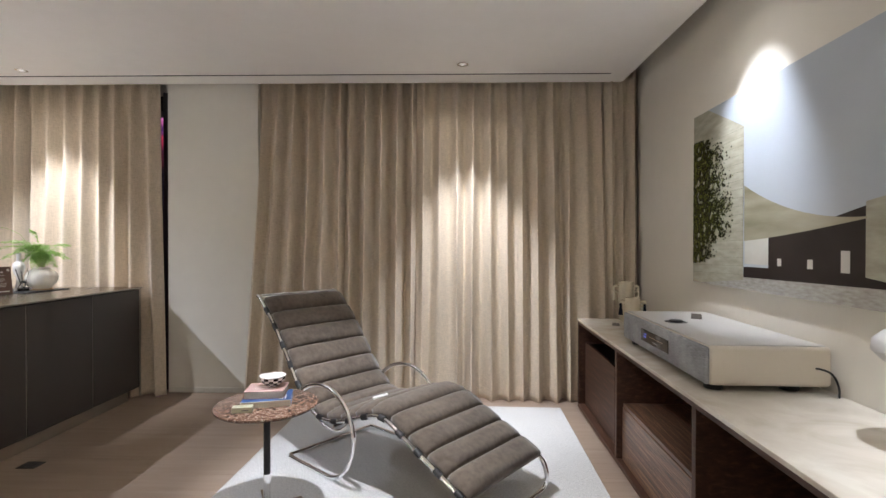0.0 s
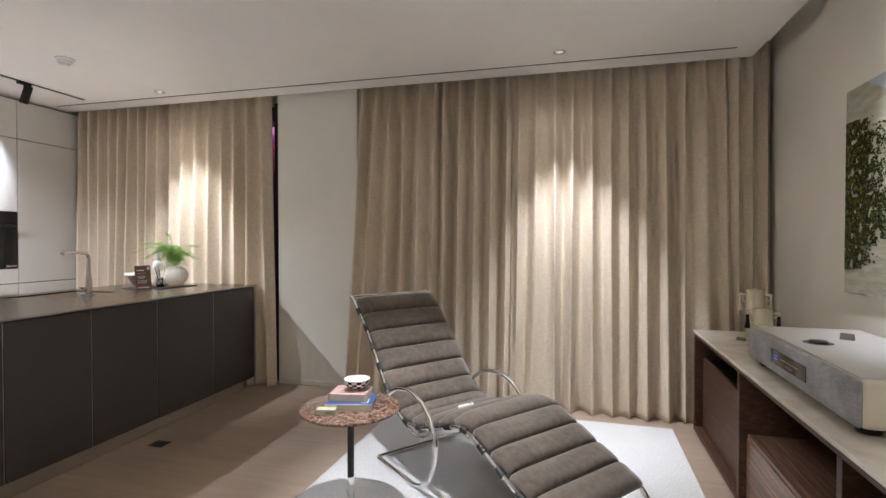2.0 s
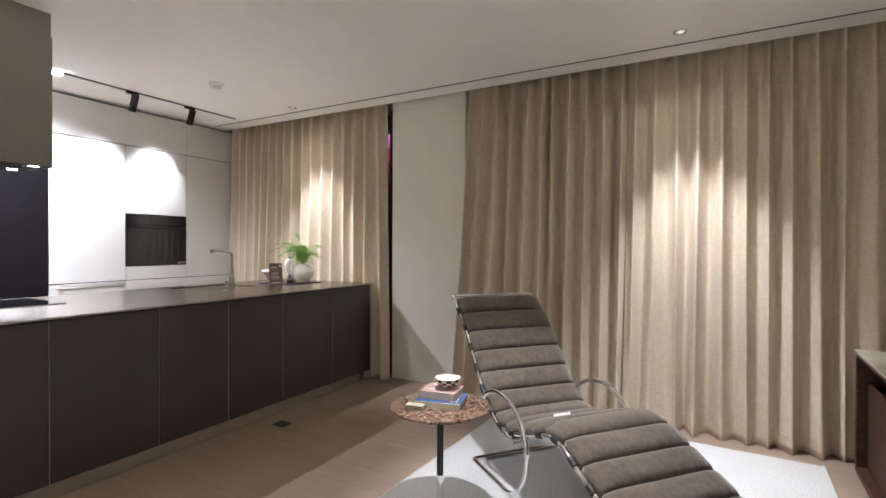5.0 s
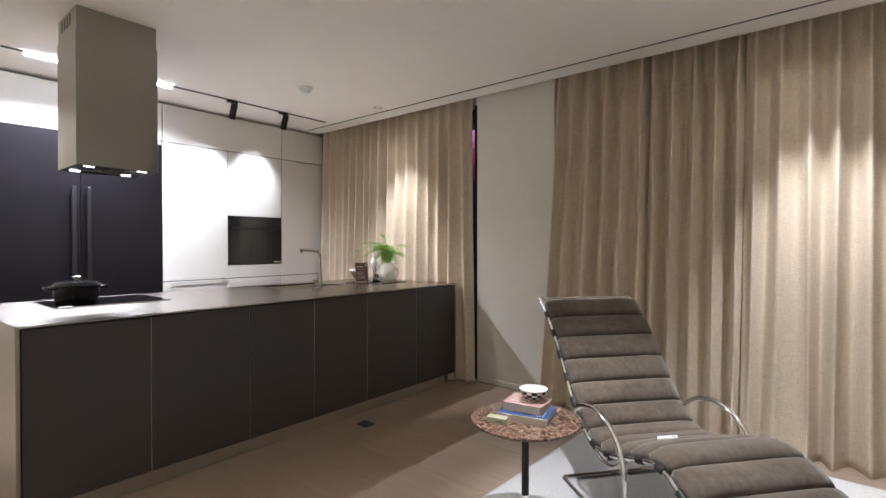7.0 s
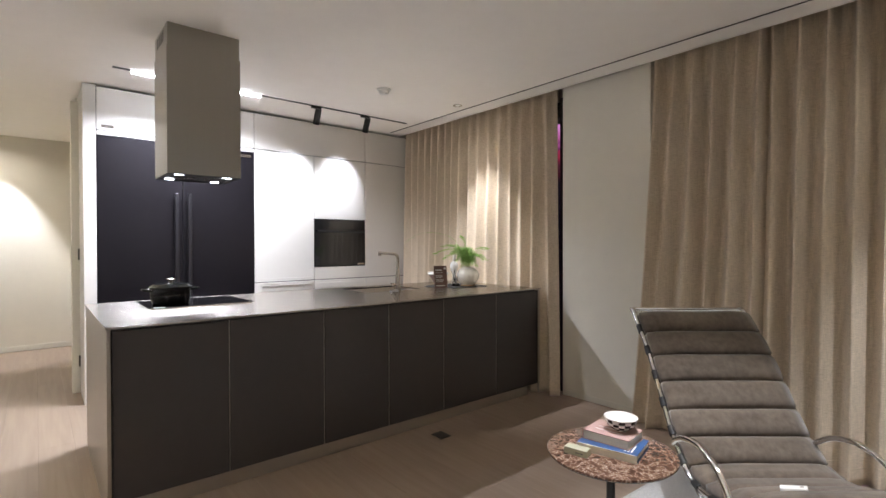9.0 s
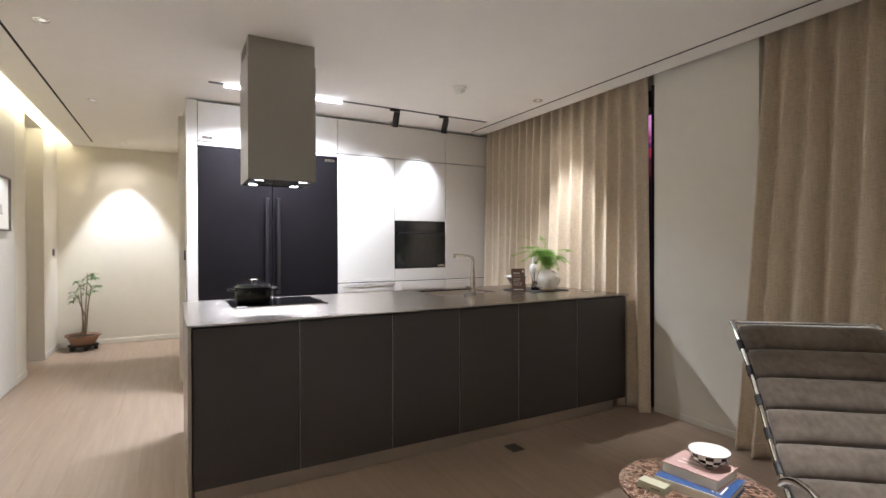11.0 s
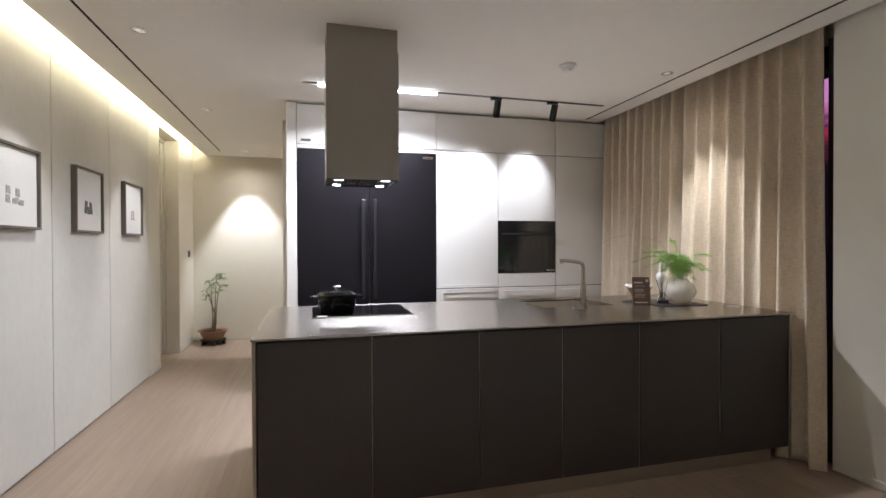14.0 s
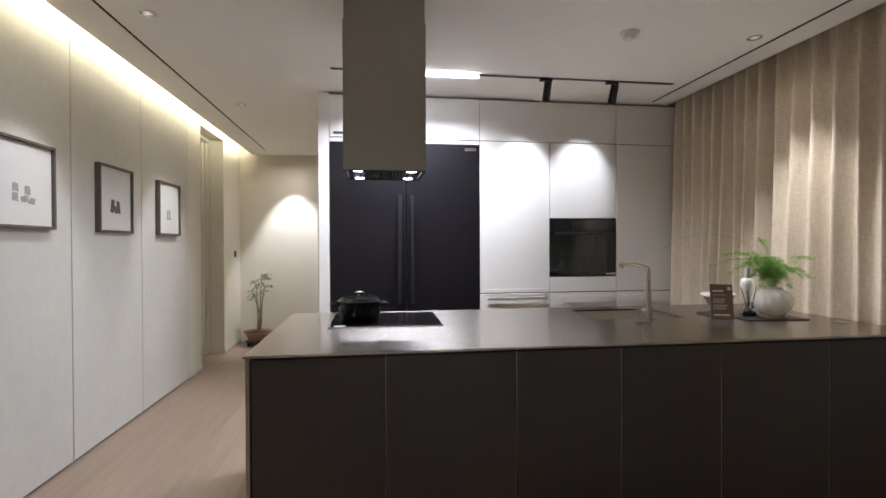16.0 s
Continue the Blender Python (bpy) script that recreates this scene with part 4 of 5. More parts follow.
dif = thing("reed_diffuser", pose(-3.20, 3.645, IZ + 0.008), "clear glass reed diffuser with dark reeds", "diffuser")
part("bottle", lathe([(0.030, 0.0), (0.036, 0.004), (0.036, 0.028), (0.016, 0.058), (0.013, 0.075), (0.017, 0.078), (0.014, 0.078), (0.010, 0.060), (0.032, 0.026), (0.030, 0.006)], 32, cap=False), M_GLASS, dif, smooth=True)
part("oil", lathe([(0.029, 0.007), (0.031, 0.012), (0.031, 0.022), (0.0, 0.022)], 28), M_SLATE, dif, smooth=True)
for k in range(7):
    a = k * 0.9
    part("reed", tube([(0.004 * math.cos(a), 0.004 * math.sin(a), 0.012), (0.045 * math.cos(a), 0.055 * math.sin(a), 0.155 + 0.01 * (k % 3))], 0.0017, 6), M_BLACK, dif)
# clear glass drawn in opaque white glaze, which paints in its lit interior
bul = thing("bulb_vase", pose(-3.275, 3.69, IZ + 0.008), "clear bulb-shaped glass vase beside the fern, its lit look painted white", "vase")
part("bulb", lathe([(0.028, 0.0), (0.030, 0.004), (0.018, 0.06), (0.016, 0.10), (0.030, 0.135), (0.040, 0.165), (0.040, 0.19), (0.032, 0.215), (0.022, 0.225), (0.016, 0.225), (0.015, 0.290), (0.018, 0.292)], 32), M_WHITECER, bul, smooth=True)

vase = thing("fern_vase", pose(-3.14, 3.745, IZ + 0.008) @ Matrix.Diagonal((0.93, 0.93, 0.96, 1)), "round cream ceramic vase of asparagus fern", "potted plant")
part("coaster", lathe([(0.070, 0.0), (0.078, 0.002), (0.078, 0.007), (0.074, 0.009)], 36), M_CORK, vase, "pale wooden coaster", smooth=True)
jar = lathe([(0.050, 0.009), (0.056, 0.012), (0.092, 0.045), (0.111, 0.085), (0.113, 0.108), (0.100, 0.143), (0.074, 0.168), (0.060, 0.174), (0.058, 0.184), (0.062, 0.189), (0.056, 0.189), (0.052, 0.176), (0.0, 0.165)], 96, cap=False)
for v in jar.verts:
    k = 1 + 0.016 * math.cos(16 * math.atan2(v.co.y, v.co.x)) * min(1.0, max(0.0, (0.17 - v.co.z) / 0.05))
    v.co.x, v.co.y = v.co.x * k, v.co.y * k
part("jar", jar, M_PORCELAIN, vase, smooth="all")


def fern(parent):
    rnd = random.Random(21)
    verts, faces = [], []
    stems = bmesh.new()
    long_ones = [((-0.12, -0.34, 0.13), 0.62), ((-0.08, -0.27, 0.20), 0.42), ((-0.10, -0.24, 0.08), 0.4), ((0.02, 0.26, 0.17), 0.36), ((0.05, 0.22, 0.06), 0.30), ((-0.05, -0.05, 0.30), 0.36), ((-0.02, -0.22, 0.20), 0.40)]
    fronds = long_ones + [((rnd.uniform(-0.12, 0.12), rnd.uniform(-0.14, 0.14), rnd.uniform(0.0, 0.17)), rnd.uniform(0.2, 0.3)) for _ in range(21)]
    for (tx, ty, tz), _ in fronds:
        s0 = Vector((rnd.uniform(-0.025, 0.025), rnd.uniform(-0.025, 0.025), 0.17))
        tip = Vector((tx, ty, 0.19 + tz))
        mid = s0.lerp(tip, 0.5) + Vector((0, 0, 0.07 + 0.10 * (tip - s0).length))
        line = spline([s0, mid, tip], 10)
        tube(line, 0.0016, 5, stems, 0.0006)
        for i, p in enumerate(line[4:]):
            f = (i + 4) / len(line)
            d = (line[min(i + 5, len(line) - 1)] - line[i + 3]).normalized()
            for side in (-1, 1):
                for _ in range(2):
                    sidev = (d.cross(Vector((0, 0, 1))).normalized() * side + Vector((rnd.uniform(-.3, .3), rnd.uniform(-.3, .3), rnd.uniform(-.35, .25)))).normalized()
                    branch = 0.055 * (1.1 - 0.8 * f) + 0.012
                    for q in range(6):
                        c = p + sidev * branch * (q + 1) / 6 + d * rnd.uniform(-0.006, 0.01)
                        for _ in range(2):
                            w = Vector((rnd.uniform(-1, 1), rnd.uniform(-1, 1), rnd.uniform(-1, 1))).normalized() * 0.0012
                            l = (d * rnd.uniform(0.2, 1) + sidev * 0.6 + Vector((rnd.uniform(-1, 1), rnd.uniform(-1, 1), rnd.uniform(-.7, .7))) * 0.6).normalized() * rnd.uniform(0.009, 0.017)
                            n = len(verts)
                            verts.extend([c - w, c + w, c + l])
                            faces.append((n, n + 1, n + 2))
    part("stems", stems, M_LEAF, parent, "thin arching green stems")
    me = bpy.data.meshes.new("fronds")
    me.from_pydata([tuple(v) for v in verts], [], faces)
    me.materials.append(M_LEAF)
    ob = new("fronds", me)
    ob.parent = parent
    # one long bare tendril
    part("tendril", tube(spline([(-0.02, -0.03, 0.17), (-0.08, -0.10, 0.44), (-0.16, -0.30, 0.52), (-0.24, -0.46, 0.50), (-0.30, -0.58, 0.42)], 10), 0.0014, 5, None, 0.0008), M_LEAF, parent)


fern(vase)
pop = thing("pop_up_socket", pose(-2.935, 4.005, IZ), "round steel pop-up socket cover in the worktop", "socket")
part("cover", lathe([(0.040, 0.0), (0.040, 0.003), (0.034, 0.006), (0.0, 0.0065)], 32, cap=False), M_CHROME, pop, smooth=True)
fb = thing("floor_socket", pose(-2.385, 2.785, FZ), "dark metal floor socket cover", "socket")
part("cover", box(-0.055, 0.055, -0.045, 0.045, 0.0, 0.004, 0.0015), M_SLATE, fb)
part("hinge_line", box(-0.05, 0.05, -0.002, 0.002, 0.004, 0.0048), M_BLACK, fb)

# ---- hall ----
for k, x in enumerate((-3.255, -4.20, -5.145)):
    f = thing("picture_frame", pose(x, WL, 1.712), "pencil drawing in a grey-brown box frame", "picture", "framed drawings")
    w, h2, t = 0.475, 0.243, 0.017
    for nm, bb in (("frame_bar", (-w, 0, h2 - t, h2)), ("frame_bar", (-w, 0, -h2, -h2 + t)), ("frame_side", (-w, -w + t, -h2 + t, h2 - t)), ("frame_side", (-t, 0, -h2 + t, h2 - t))):
        part(nm, box(bb[0], bb[1], 0.0005, 0.038, bb[2], bb[3], 0.0015, 1), M_FRAME, f)
    sh = part("paper", box(-w + t, -t, 0.004, 0.020, -h2 + t, h2 - t), M_PAPER, f, "white drawing paper")
    ink = (M_INK1, M_INK2, M_INK1)[k]
    if k == 0:      # two stacks of cut blocks with small ones between
        blocks = [(-0.075, 0.000, 0.048, 0.050, 0.0), (-0.073, 0.052, 0.046, 0.048, 0.0), (-0.020, -0.002, 0.028, 0.034, 0.0), (0.010, 0.000, 0.036, 0.040, 0.0), (0.018, 0.042, 0.044, 0.050, 0.0), (0.050, -0.008, 0.046, 0.036, 0.01)]
    elif k == 1:    # two leaning dark stones and a small one
        blocks = [(-0.050, 0.0, 0.054, 0.100, 0.014), (0.002, -0.004, 0.034, 0.060, -0.008), (0.042, 0.0, 0.050, 0.094, -0.010)]
    else:           # faint paired stones on low slabs
        blocks = [(-0.032, 0.014, 0.032, 0.074, 0.006), (0.016, 0.014, 0.030, 0.080, -0.006), (-0.030, 0.0, 0.052, 0.016, 0.0), (0.024, 0.0, 0.050, 0.016, 0.0)]
    for q, (cx, z0, bw, bh, lean) in enumerate(blocks):
        cx, z0 = -w / 2 - cx, z0 - 0.100
        out = [(cx - bw / 2, z0), (cx + bw / 2, z0 + 0.004), (cx + bw / 2 * 0.86 - lean, z0 + bh), (cx - bw / 2 * 0.80 - lean, z0 + bh * 0.95)]
        part("sketch", prism(out, "y", 0.0201, 0.0206 + 0.0004 * q), ink, sh)
sw = thing("light_switch", pose(-7.63, WL - 0.004, 1.254), "dark square wall switch", "switch")
part("plate", box(-0.045, 0.045, 0.0005, 0.010, -0.045, 0.045, 0.003), M_SLATE, sw)
part("rocker", box(-0.02, 0.02, 0.010, 0.014, -0.03, 0.03, 0.002), M_BLACK, sw)

tree = thing("indoor_tree", pose(-7.62, -0.225, FZ), "small money tree in a terracotta bowl on a dark stand", "potted plant")
st = part("stand", lathe([(0.13, 0.050), (0.165, 0.054), (0.17, 0.064), (0.165, 0.070), (0.10, 0.070)], 36), M_DARKWOOD, tree, "low dark wooden stand", smooth=True)
for a in range(5):
    an = a * 2 * math.pi / 5 + 0.3
    part("stand_leg", box(-0.022, 0.022, -0.018, 0.018, 0, 0.055, 0.006), M_DARKWOOD, st, m=pose(0.135 * math.cos(an), 0.135 * math.sin(an), 0, 0, 0, math.degrees(an)))
part("pot", lathe([(0.115, 0.071), (0.125, 0.075), (0.175, 0.175), (0.195, 0.185), (0.197, 0.20), (0.185, 0.20), (0.165, 0.18), (0.0, 0.175)], 44, cap=False), M_TERRA, tree, "wide terracotta bowl", smooth=True)
part("soil", lathe([(0.166, 0.180), (0.10, 0.189), (0.0, 0.194)], 32, cap=False), M_SOIL, tree, smooth=True)
trunk = bmesh.new()
rnd = random.Random(5)
tips = []
for k, (bx, by, tx, ty, tz) in enumerate(((-0.01, -0.02, -0.03, -0.03, 0.86), (0.015, 0.0, 0.0, 0.05, 1.0), (0.0, 0.02, 0.05, 0.10, 0.84), (-0.02, 0.01, -0.06, -0.06, 0.72))):
    tube(spline([(bx, by, 0.17), (bx + 0.02 * (-1) ** k, by + 0.02, 0.36), (tx * 0.6, ty * 0.6, 0.6), (tx, ty, tz)], 7), 0.011, 8, trunk, 0.005)
    tips.append(Vector((tx, ty, tz)))
tube([(0, 0, 0.17), (0, 0, 0.25)], 0.038, 12, trunk, 0.014)
part("trunk", trunk, M_STEM, tree, "several slender pale stems", smooth=True)
lv_, lf_ = [], []
twigs = bmesh.new()
for tip in tips:
    for _ in range(5):
        d = Vector((rnd.uniform(-1, 1), rnd.uniform(-1, 1), rnd.uniform(-0.1, 0.9))).normalized()
        hub = tip + d * rnd.uniform(0.06, 0.13) - Vector((0, 0, rnd.uniform(0, 0.12)))
        tube([tip - Vector((0, 0, 0.05)), hub], 0.003, 5, twigs, 0.002)
        for q in range(5):
            an = q * 2 * math.pi / 5 + rnd.random()
            out = Vector((math.cos(an), math.sin(an), rnd.uniform(-0.45, 0.1)))
            L, W = rnd.uniform(0.06, 0.095), rnd.uniform(0.010, 0.015)
            sd = out.cross(Vector((0, 0, 1))).normalized() * W
            n = len(lv_)
            lv_.extend([hub, hub + out * L * 0.45 + sd, hub + out * L - Vector((0, 0, 0.025)), hub + out * L * 0.45 - sd, hub + out * L * 0.5 - Vector((0, 0, 0.006))])
            lf_.extend([(n, n + 1, n + 4), (n + 1, n + 2, n + 4), (n + 2, n + 3, n + 4), (n + 3, n, n + 4)])
part("twigs", twigs, M_LEAF2, tree)
me = bpy.data.meshes.new("crown")
me.from_pydata([tuple(v) for v in lv_], [], lf_)
me.materials.append(M_LEAF2)
cr = new("crown", me)
cr.parent = tree

# ---- living: rug, table, chaise ----
rug = thing("rug", LIV @ pose(0, 0, FZ), "pale grey flat-woven rug with fine ribs", "rug")
part("weave", box(-2.19, -0.135, -3.0, 0.012, 0.0005, 0.011, 0.004), M_RUG, rug)
for a, b in ((-2.19, -2.18), (-0.145, -0.135)):
    part("binding", box(a - 0.001, b + 0.001, -3.0, 0.012, 0.0008, 0.0125, 0.002, 1), M_RUG, rug)

tb = thing("side_table", pose(-0.803, 2.345, FZ + 0.011) @ Matrix.Diagonal((1, 1, 1.04, 1)), "round brown marble side table on a slim pedestal", "side table")
part("tabletop", lathe([(0.225, 0.478), (0.240, 0.482), (0.247, 0.490), (0.246, 0.496), (0.240, 0.498)], 64), M_EMPER, tb, "polished brown marble top", smooth=True)
part("collar", lathe([(0.045, 0.470), (0.045, 0.478)], 24), M_BLACK, tb, smooth=True)
part("stem", lathe([(0.016, 0.16), (0.0165, 0.165), (0.0165, 0.47)], 24), M_STRAP, tb, "black upper stem", smooth=True)
part("lower_stem", lathe([(0.0175, 0.0), (0.0175, 0.16)], 24), M_CHROME, tb, "chrome lower stem", smooth=True)
for a in (28, 118):
    part("foot_bar", box(-0.17, 0.17, -0.013, 0.013, 0.0, 0.010, 0.002), M_CHROME, tb, "flat chrome foot", m=pose(0, 0, 0.0005 if a < 90 else 0.0105 - 0.010, 0, 0, a))

TT = 0.511 - 0.002
bk = thing("book", pose(-0.805, 2.365, TT, 0, 0, 14), "thick blue book lying on the table", "book", "stacked books")
part("page_block", box(-0.112, 0.109, -0.088, 0.088, 0.003, 0.027), M_PAGES, bk)
for z in (0.0, 0.027):
    part("cover", box(-0.115, 0.115, -0.091, 0.091, z, z + 0.003, 0.001, 1), M_BLUE, bk)
part("spine", box(-0.115, 0.115, -0.0925, -0.0885, 0.0, 0.030, 0.001, 1), M_PAGES, bk)
for q in range(3):
    part("title_bar", box(0.085 - 0.012 * q, 0.091 - 0.012 * q, -0.07, 0.0 + 0.02 * q, 0.030, 0.0304), M_LETTER, bk)
bk2 = thing("book", pose(-0.818, 2.385, TT + 0.0305, 0, 0, 8), "dusty pink book stacked on the blue one", "book", "stacked books")
part("page_block", box(-0.092, 0.089, -0.073, 0.073, 0.003, 0.034), M_PAGES, bk2)
for z in (0.0, 0.034):
    part("cover", box(-0.095, 0.095, -0.076, 0.076, z, z + 0.003, 0.001, 1), M_PINK, bk2)
part("spine", box(-0.095, -0.0905, -0.076, 0.076, 0.0, 0.037, 0.001, 1), M_PINK, bk2)
for q in range(2):
    part("title_bar", box(-0.06, 0.05, -0.03 + 0.03 * q, -0.026 + 0.03 * q, 0.037, 0.0374), M_LETTER, bk2)
bx = thing("small_box", pose(-0.868, 2.215, TT, 0, 0, 12), "small sage beige card box beside the books", "box")
part("carton", box(-0.046, 0.046, -0.022, 0.022, 0, 0.026, 0.002), M_BEIGEBOX, bx)
part("print_line", box(0.0, 0.03, -0.0226, -0.0221, 0.009, 0.014), M_INK2, bx)
cb = thing("checked_bowl", pose(-0.795, 2.405, TT + 0.068, 0, 0, 0), "white bowl with black and cream checks", "bowl")
cupp = lathe([(0.026, 0.0), (0.030, 0.004), (0.042, 0.012), (0.054, 0.024), (0.060, 0.036), (0.064, 0.050), (0.066, 0.054), (0.062, 0.054), (0.055, 0.034), (0.03, 0.012), (0.0, 0.008)], 48, cap=False)
ob = part("cup", cupp, [M_WHITECER, M_IRON, M_CORK], cb, smooth=True)
for p in ob.data.polygons:
    ring, i = divmod(p.index, 48)
    if 1 <= ring <= 4:
        p.material_index = 1 if (i // 3 + ring) % 2 else 0

CH = pose(-1.172, 3.215, FZ + 0.011) @ pose(0, 0, 0, 0, 0, -40.0) @ Matrix.Diagonal((1, 1, 1.022, 1))      # x: from head to foot, y: across
ch = thing("chaise_longue", CH, "taupe suede chaise longue on a tubular chrome frame", "chaise longue")
WID = 0.63
prof = spline([(0.0, 0, 0.905), (0.17, 0, 0.752), (0.30, 0, 0.602), (0.42, 0, 0.454), (0.52, 0, 0.362), (0.60, 0, 0.305), (0.68, 0, 0.285), (0.80, 0, 0.292), (0.92, 0, 0.325), (1.05, 0, 0.372), (1.16, 0, 0.404), (1.25, 0, 0.400), (1.36, 0, 0.352), (1.50, 0, 0.287), (1.64, 0, 0.227), (1.77, 0, 0.168)], 16)
lens = [0.0]
for a, b in zip(prof, prof[1:]):
    lens.append(lens[-1] + (b - a).length)


def along(s):
    """The point of the side line s metres from the head, and its upward normal."""
    s = min(max(s, 0.0), lens[-1] - 1e-4)
    i = next(k for k in range(len(lens) - 1) if lens[k + 1] > s)
    f = (s - lens[i]) / (lens[i + 1] - lens[i])
    p = prof[i].lerp(prof[i + 1], f)
    d = (prof[i + 1] - prof[i]).normalized()
    return p, Vector((-d.z, 0, d.x))


TOTAL = lens[-1]
NSEG = 15
SEG = TOTAL / NSEG
for k in range(NSEG):
    b = bmesh.new()
    s0, s1 = k * SEG + 0.0012, (k + 1) * SEG - 0.0012
    rows, cols = 10, 12
    grids = []
    for face in (1, -1):
        g = []
        for i in range(rows + 1):
            f = i / rows
            p, nrm = along(s0 + (s1 - s0) * f)
            e = 1 - abs(2 * f - 1) ** 4.5
            line = []
            for j in range(cols + 1):
                v = j / cols
                ev = 1 - abs(2 * v - 1) ** 9
                puff = (0.016 + 0.026 * e) * (0.25 + 0.75 * ev)
                wr = 0.0035 * noise.noise(Vector((p.x * 9, v * 7, k * 1.7))) * ev * e
                th = (0.026 + puff + wr) if face == 1 else (0.006 - 0.004 * e)
                y = 0.012 + (WID - 0.024) * v + (0.006 * e * (2 * v - 1) if abs(2 * v - 1) > 0.9 else 0)
                q = p + nrm * th
                line.append(b.verts.new((q.x, y, q.z)))
            g.append(line)
        grids.append(g)
    for face, g in zip((1, -1), grids):
        for i in range(rows):
            for j in range(cols):
                vs = (g[i][j], g[i][j + 1], g[i + 1][j + 1], g[i + 1][j])
                b.faces.new(vs if face == 1 else vs[::-1])
    t, u = grids
    for i in range(rows):
        b.faces.new((t[i][0], t[i + 1][0], u[i + 1][0], u[i][0]))
        b.faces.new((t[i + 1][cols], t[i][cols], u[i][cols], u[i + 1][cols]))
    for j in range(cols):
        b.faces.new((t[0][j + 1], t[0][j], u[0][j], u[0][j + 1]))
        b.faces.new((t[rows][j], t[rows][j + 1], u[rows][j + 1], u[rows][j]))
    bmesh.ops.recalc_face_normals(b, faces=b.faces)
    part("cushion_roll", b, M_SUEDE, ch, smooth="all")

R = 0.0125
for y in (0.0, WID):
    part("side_rail", tube([(p.x, y, p.z) for p in prof[::6]], R, 12), M_CHROME, ch, "chrome side tube", smooth=True)
    ya = 0.605 if y else -0.055        # the arms stand outside the rails
    for k in range(NSEG):
        p, nrm = along((k + 0.5) * SEG)
        p2, _ = along((k + 0.5) * SEG + 0.045)
        part("strap", tube([(p.x, y, p.z), (p2.x, y, p2.z)], R + 0.004, 12), M_STRAP, ch, "black leather strap", smooth=True)
    arm = spline([(0.50, y, 0.385), (0.57, ya, 0.430), (0.66, ya, 0.480), (0.79, ya, 0.502), (0.91, ya, 0.472), (1.0, ya, 0.40), (1.05, ya, 0.29), (1.035, ya, 0.175), (0.96, ya, 0.065), (0.86, ya, 0.016), (0.76, ya, R), (0.60, ya, R), (0.44, ya, R)], 8)
    part("arm", tube(arm, R, 12), M_CHROME, ch, "curved chrome arm running into the base", smooth=True)
    part("seat_bracket", tube(spline([(0.95, y, 0.32), (0.86, y, 0.255), (0.74, y, 0.245), (0.64, y, 0.285)], 6), 0.010, 10), M_CHROME, ch, smooth=True)
    hk = along(0.0)[0]
    part("head_hook", tube(spline([(hk.x, y, hk.z), (hk.x - 0.028, y, hk.z + 0.022), (hk.x - 0.052, y, hk.z + 0.030), (hk.x - 0.060, y + (0.02 if y == 0 else -0.02), hk.z + 0.028)], 6), R, 12), M_CHROME, ch, smooth=True)
    part("foot_leg", tube(spline([(1.76, y, 0.170), (1.795, y, 0.135), (1.81, y, 0.075), (1.805, y + (0.012 if y == 0 else -0.012), 0.03), (1.80, y + (0.04 if y == 0 else -0.04), R), (1.80, y + (0.09 if y == 0 else -0.09), R)], 6), R, 12), M_CHROME, ch, smooth=True)
part("head_bar", tube([(hk.x - 0.060, 0.0, hk.z + 0.028), (hk.x - 0.060, WID, hk.z + 0.028)], R, 12), M_CHROME, ch, smooth=True)
part("foot_bar", tube([(1.80, 0.08, R), (1.80, WID - 0.08, R)], R, 12), M_CHROME, ch, smooth=True)
part("base_bar", tube(spline([(0.445, -0.055, R), (0.425, -0.035, R), (0.42, 0.0, R), (0.42, 0.55, R), (0.425, 0.585, R), (0.445, 0.605, R)], 5), R, 12), M_CHROME, ch, smooth=True)
part("cross_bar", tube([(0.80, 0, 0.262), (0.80, WID, 0.262)], 0.009, 10), M_CHROME, ch, smooth=True)

rp, rn = along(next(k * 0.01 for k in range(300) if along(k * 0.01)[0].x > 0.967))
rm = thing("remote_control", CH @ pose(rp.x, 0.20, rp.z + 0.073, 0, -12, 58), "small white remote lying on the chaise", "remote control")
part("shell", box(-0.043, 0.043, -0.016, 0.016, -0.006, 0.010, 0.003), M_WHITEPL, rm)
part("button", box(0.02, 0.032, -0.006, 0.006, 0.010, 0.0108), M_INK1, rm)

# ---- living: console and what stands on it ----
con = thing("low_console", LIV, "long open walnut console with a marble top", "console")
CL = -4.0
part("worktop", box(-0.008, 0.578, CL, 0.006, 0.692, 0.710, 0.003), M_MARBLE, con, "cream marble top")
part("base_board", box(0.0, 0.575, CL, 0.0, 0.012, 0.040, 0.002), M_WALNUT, con)
part("top_board", box(0.0, 0.575, CL, 0.0, 0.668, 0.691, 0.002), M_WALNUT, con)
part("back_board", box(0.555, 0.575, CL, 0.0, 0.040, 0.668), M_WALNUT, con)
for y in (-0.012, -1.005, -2.005, -3.005, CL + 0.012):
    part("divider", box(0.0, 0.554, y - 0.017, y + 0.017, 0.040, 0.668, 0.0015, 1), M_WALNUT, con)
for y in (-0.4, -2.0, -3.6):
    part("glide", box(0.05, 0.5, y - 0.05, y + 0.05, FZ, 0.012), M_BLACK, con)
sub = thing("speaker_box", LIV, "dark walnut speaker box inside the console", "speaker")
part("front_board", box(0.045, 0.065, -0.83, -0.06, 0.045, 0.530, 0.003), M_WALNUT, sub)
part("body", box(0.068, 0.50, -0.86, -0.06, 0.042, 0.522, 0.004), M_BLACK, sub)
drw = thing("veneer_chest", LIV, "striped macassar veneer chest inside the console", "chest")
part("lid", box(0.035, 0.50, -1.975, -1.035, 0.352, 0.372, 0.003), M_EBONY, drw)
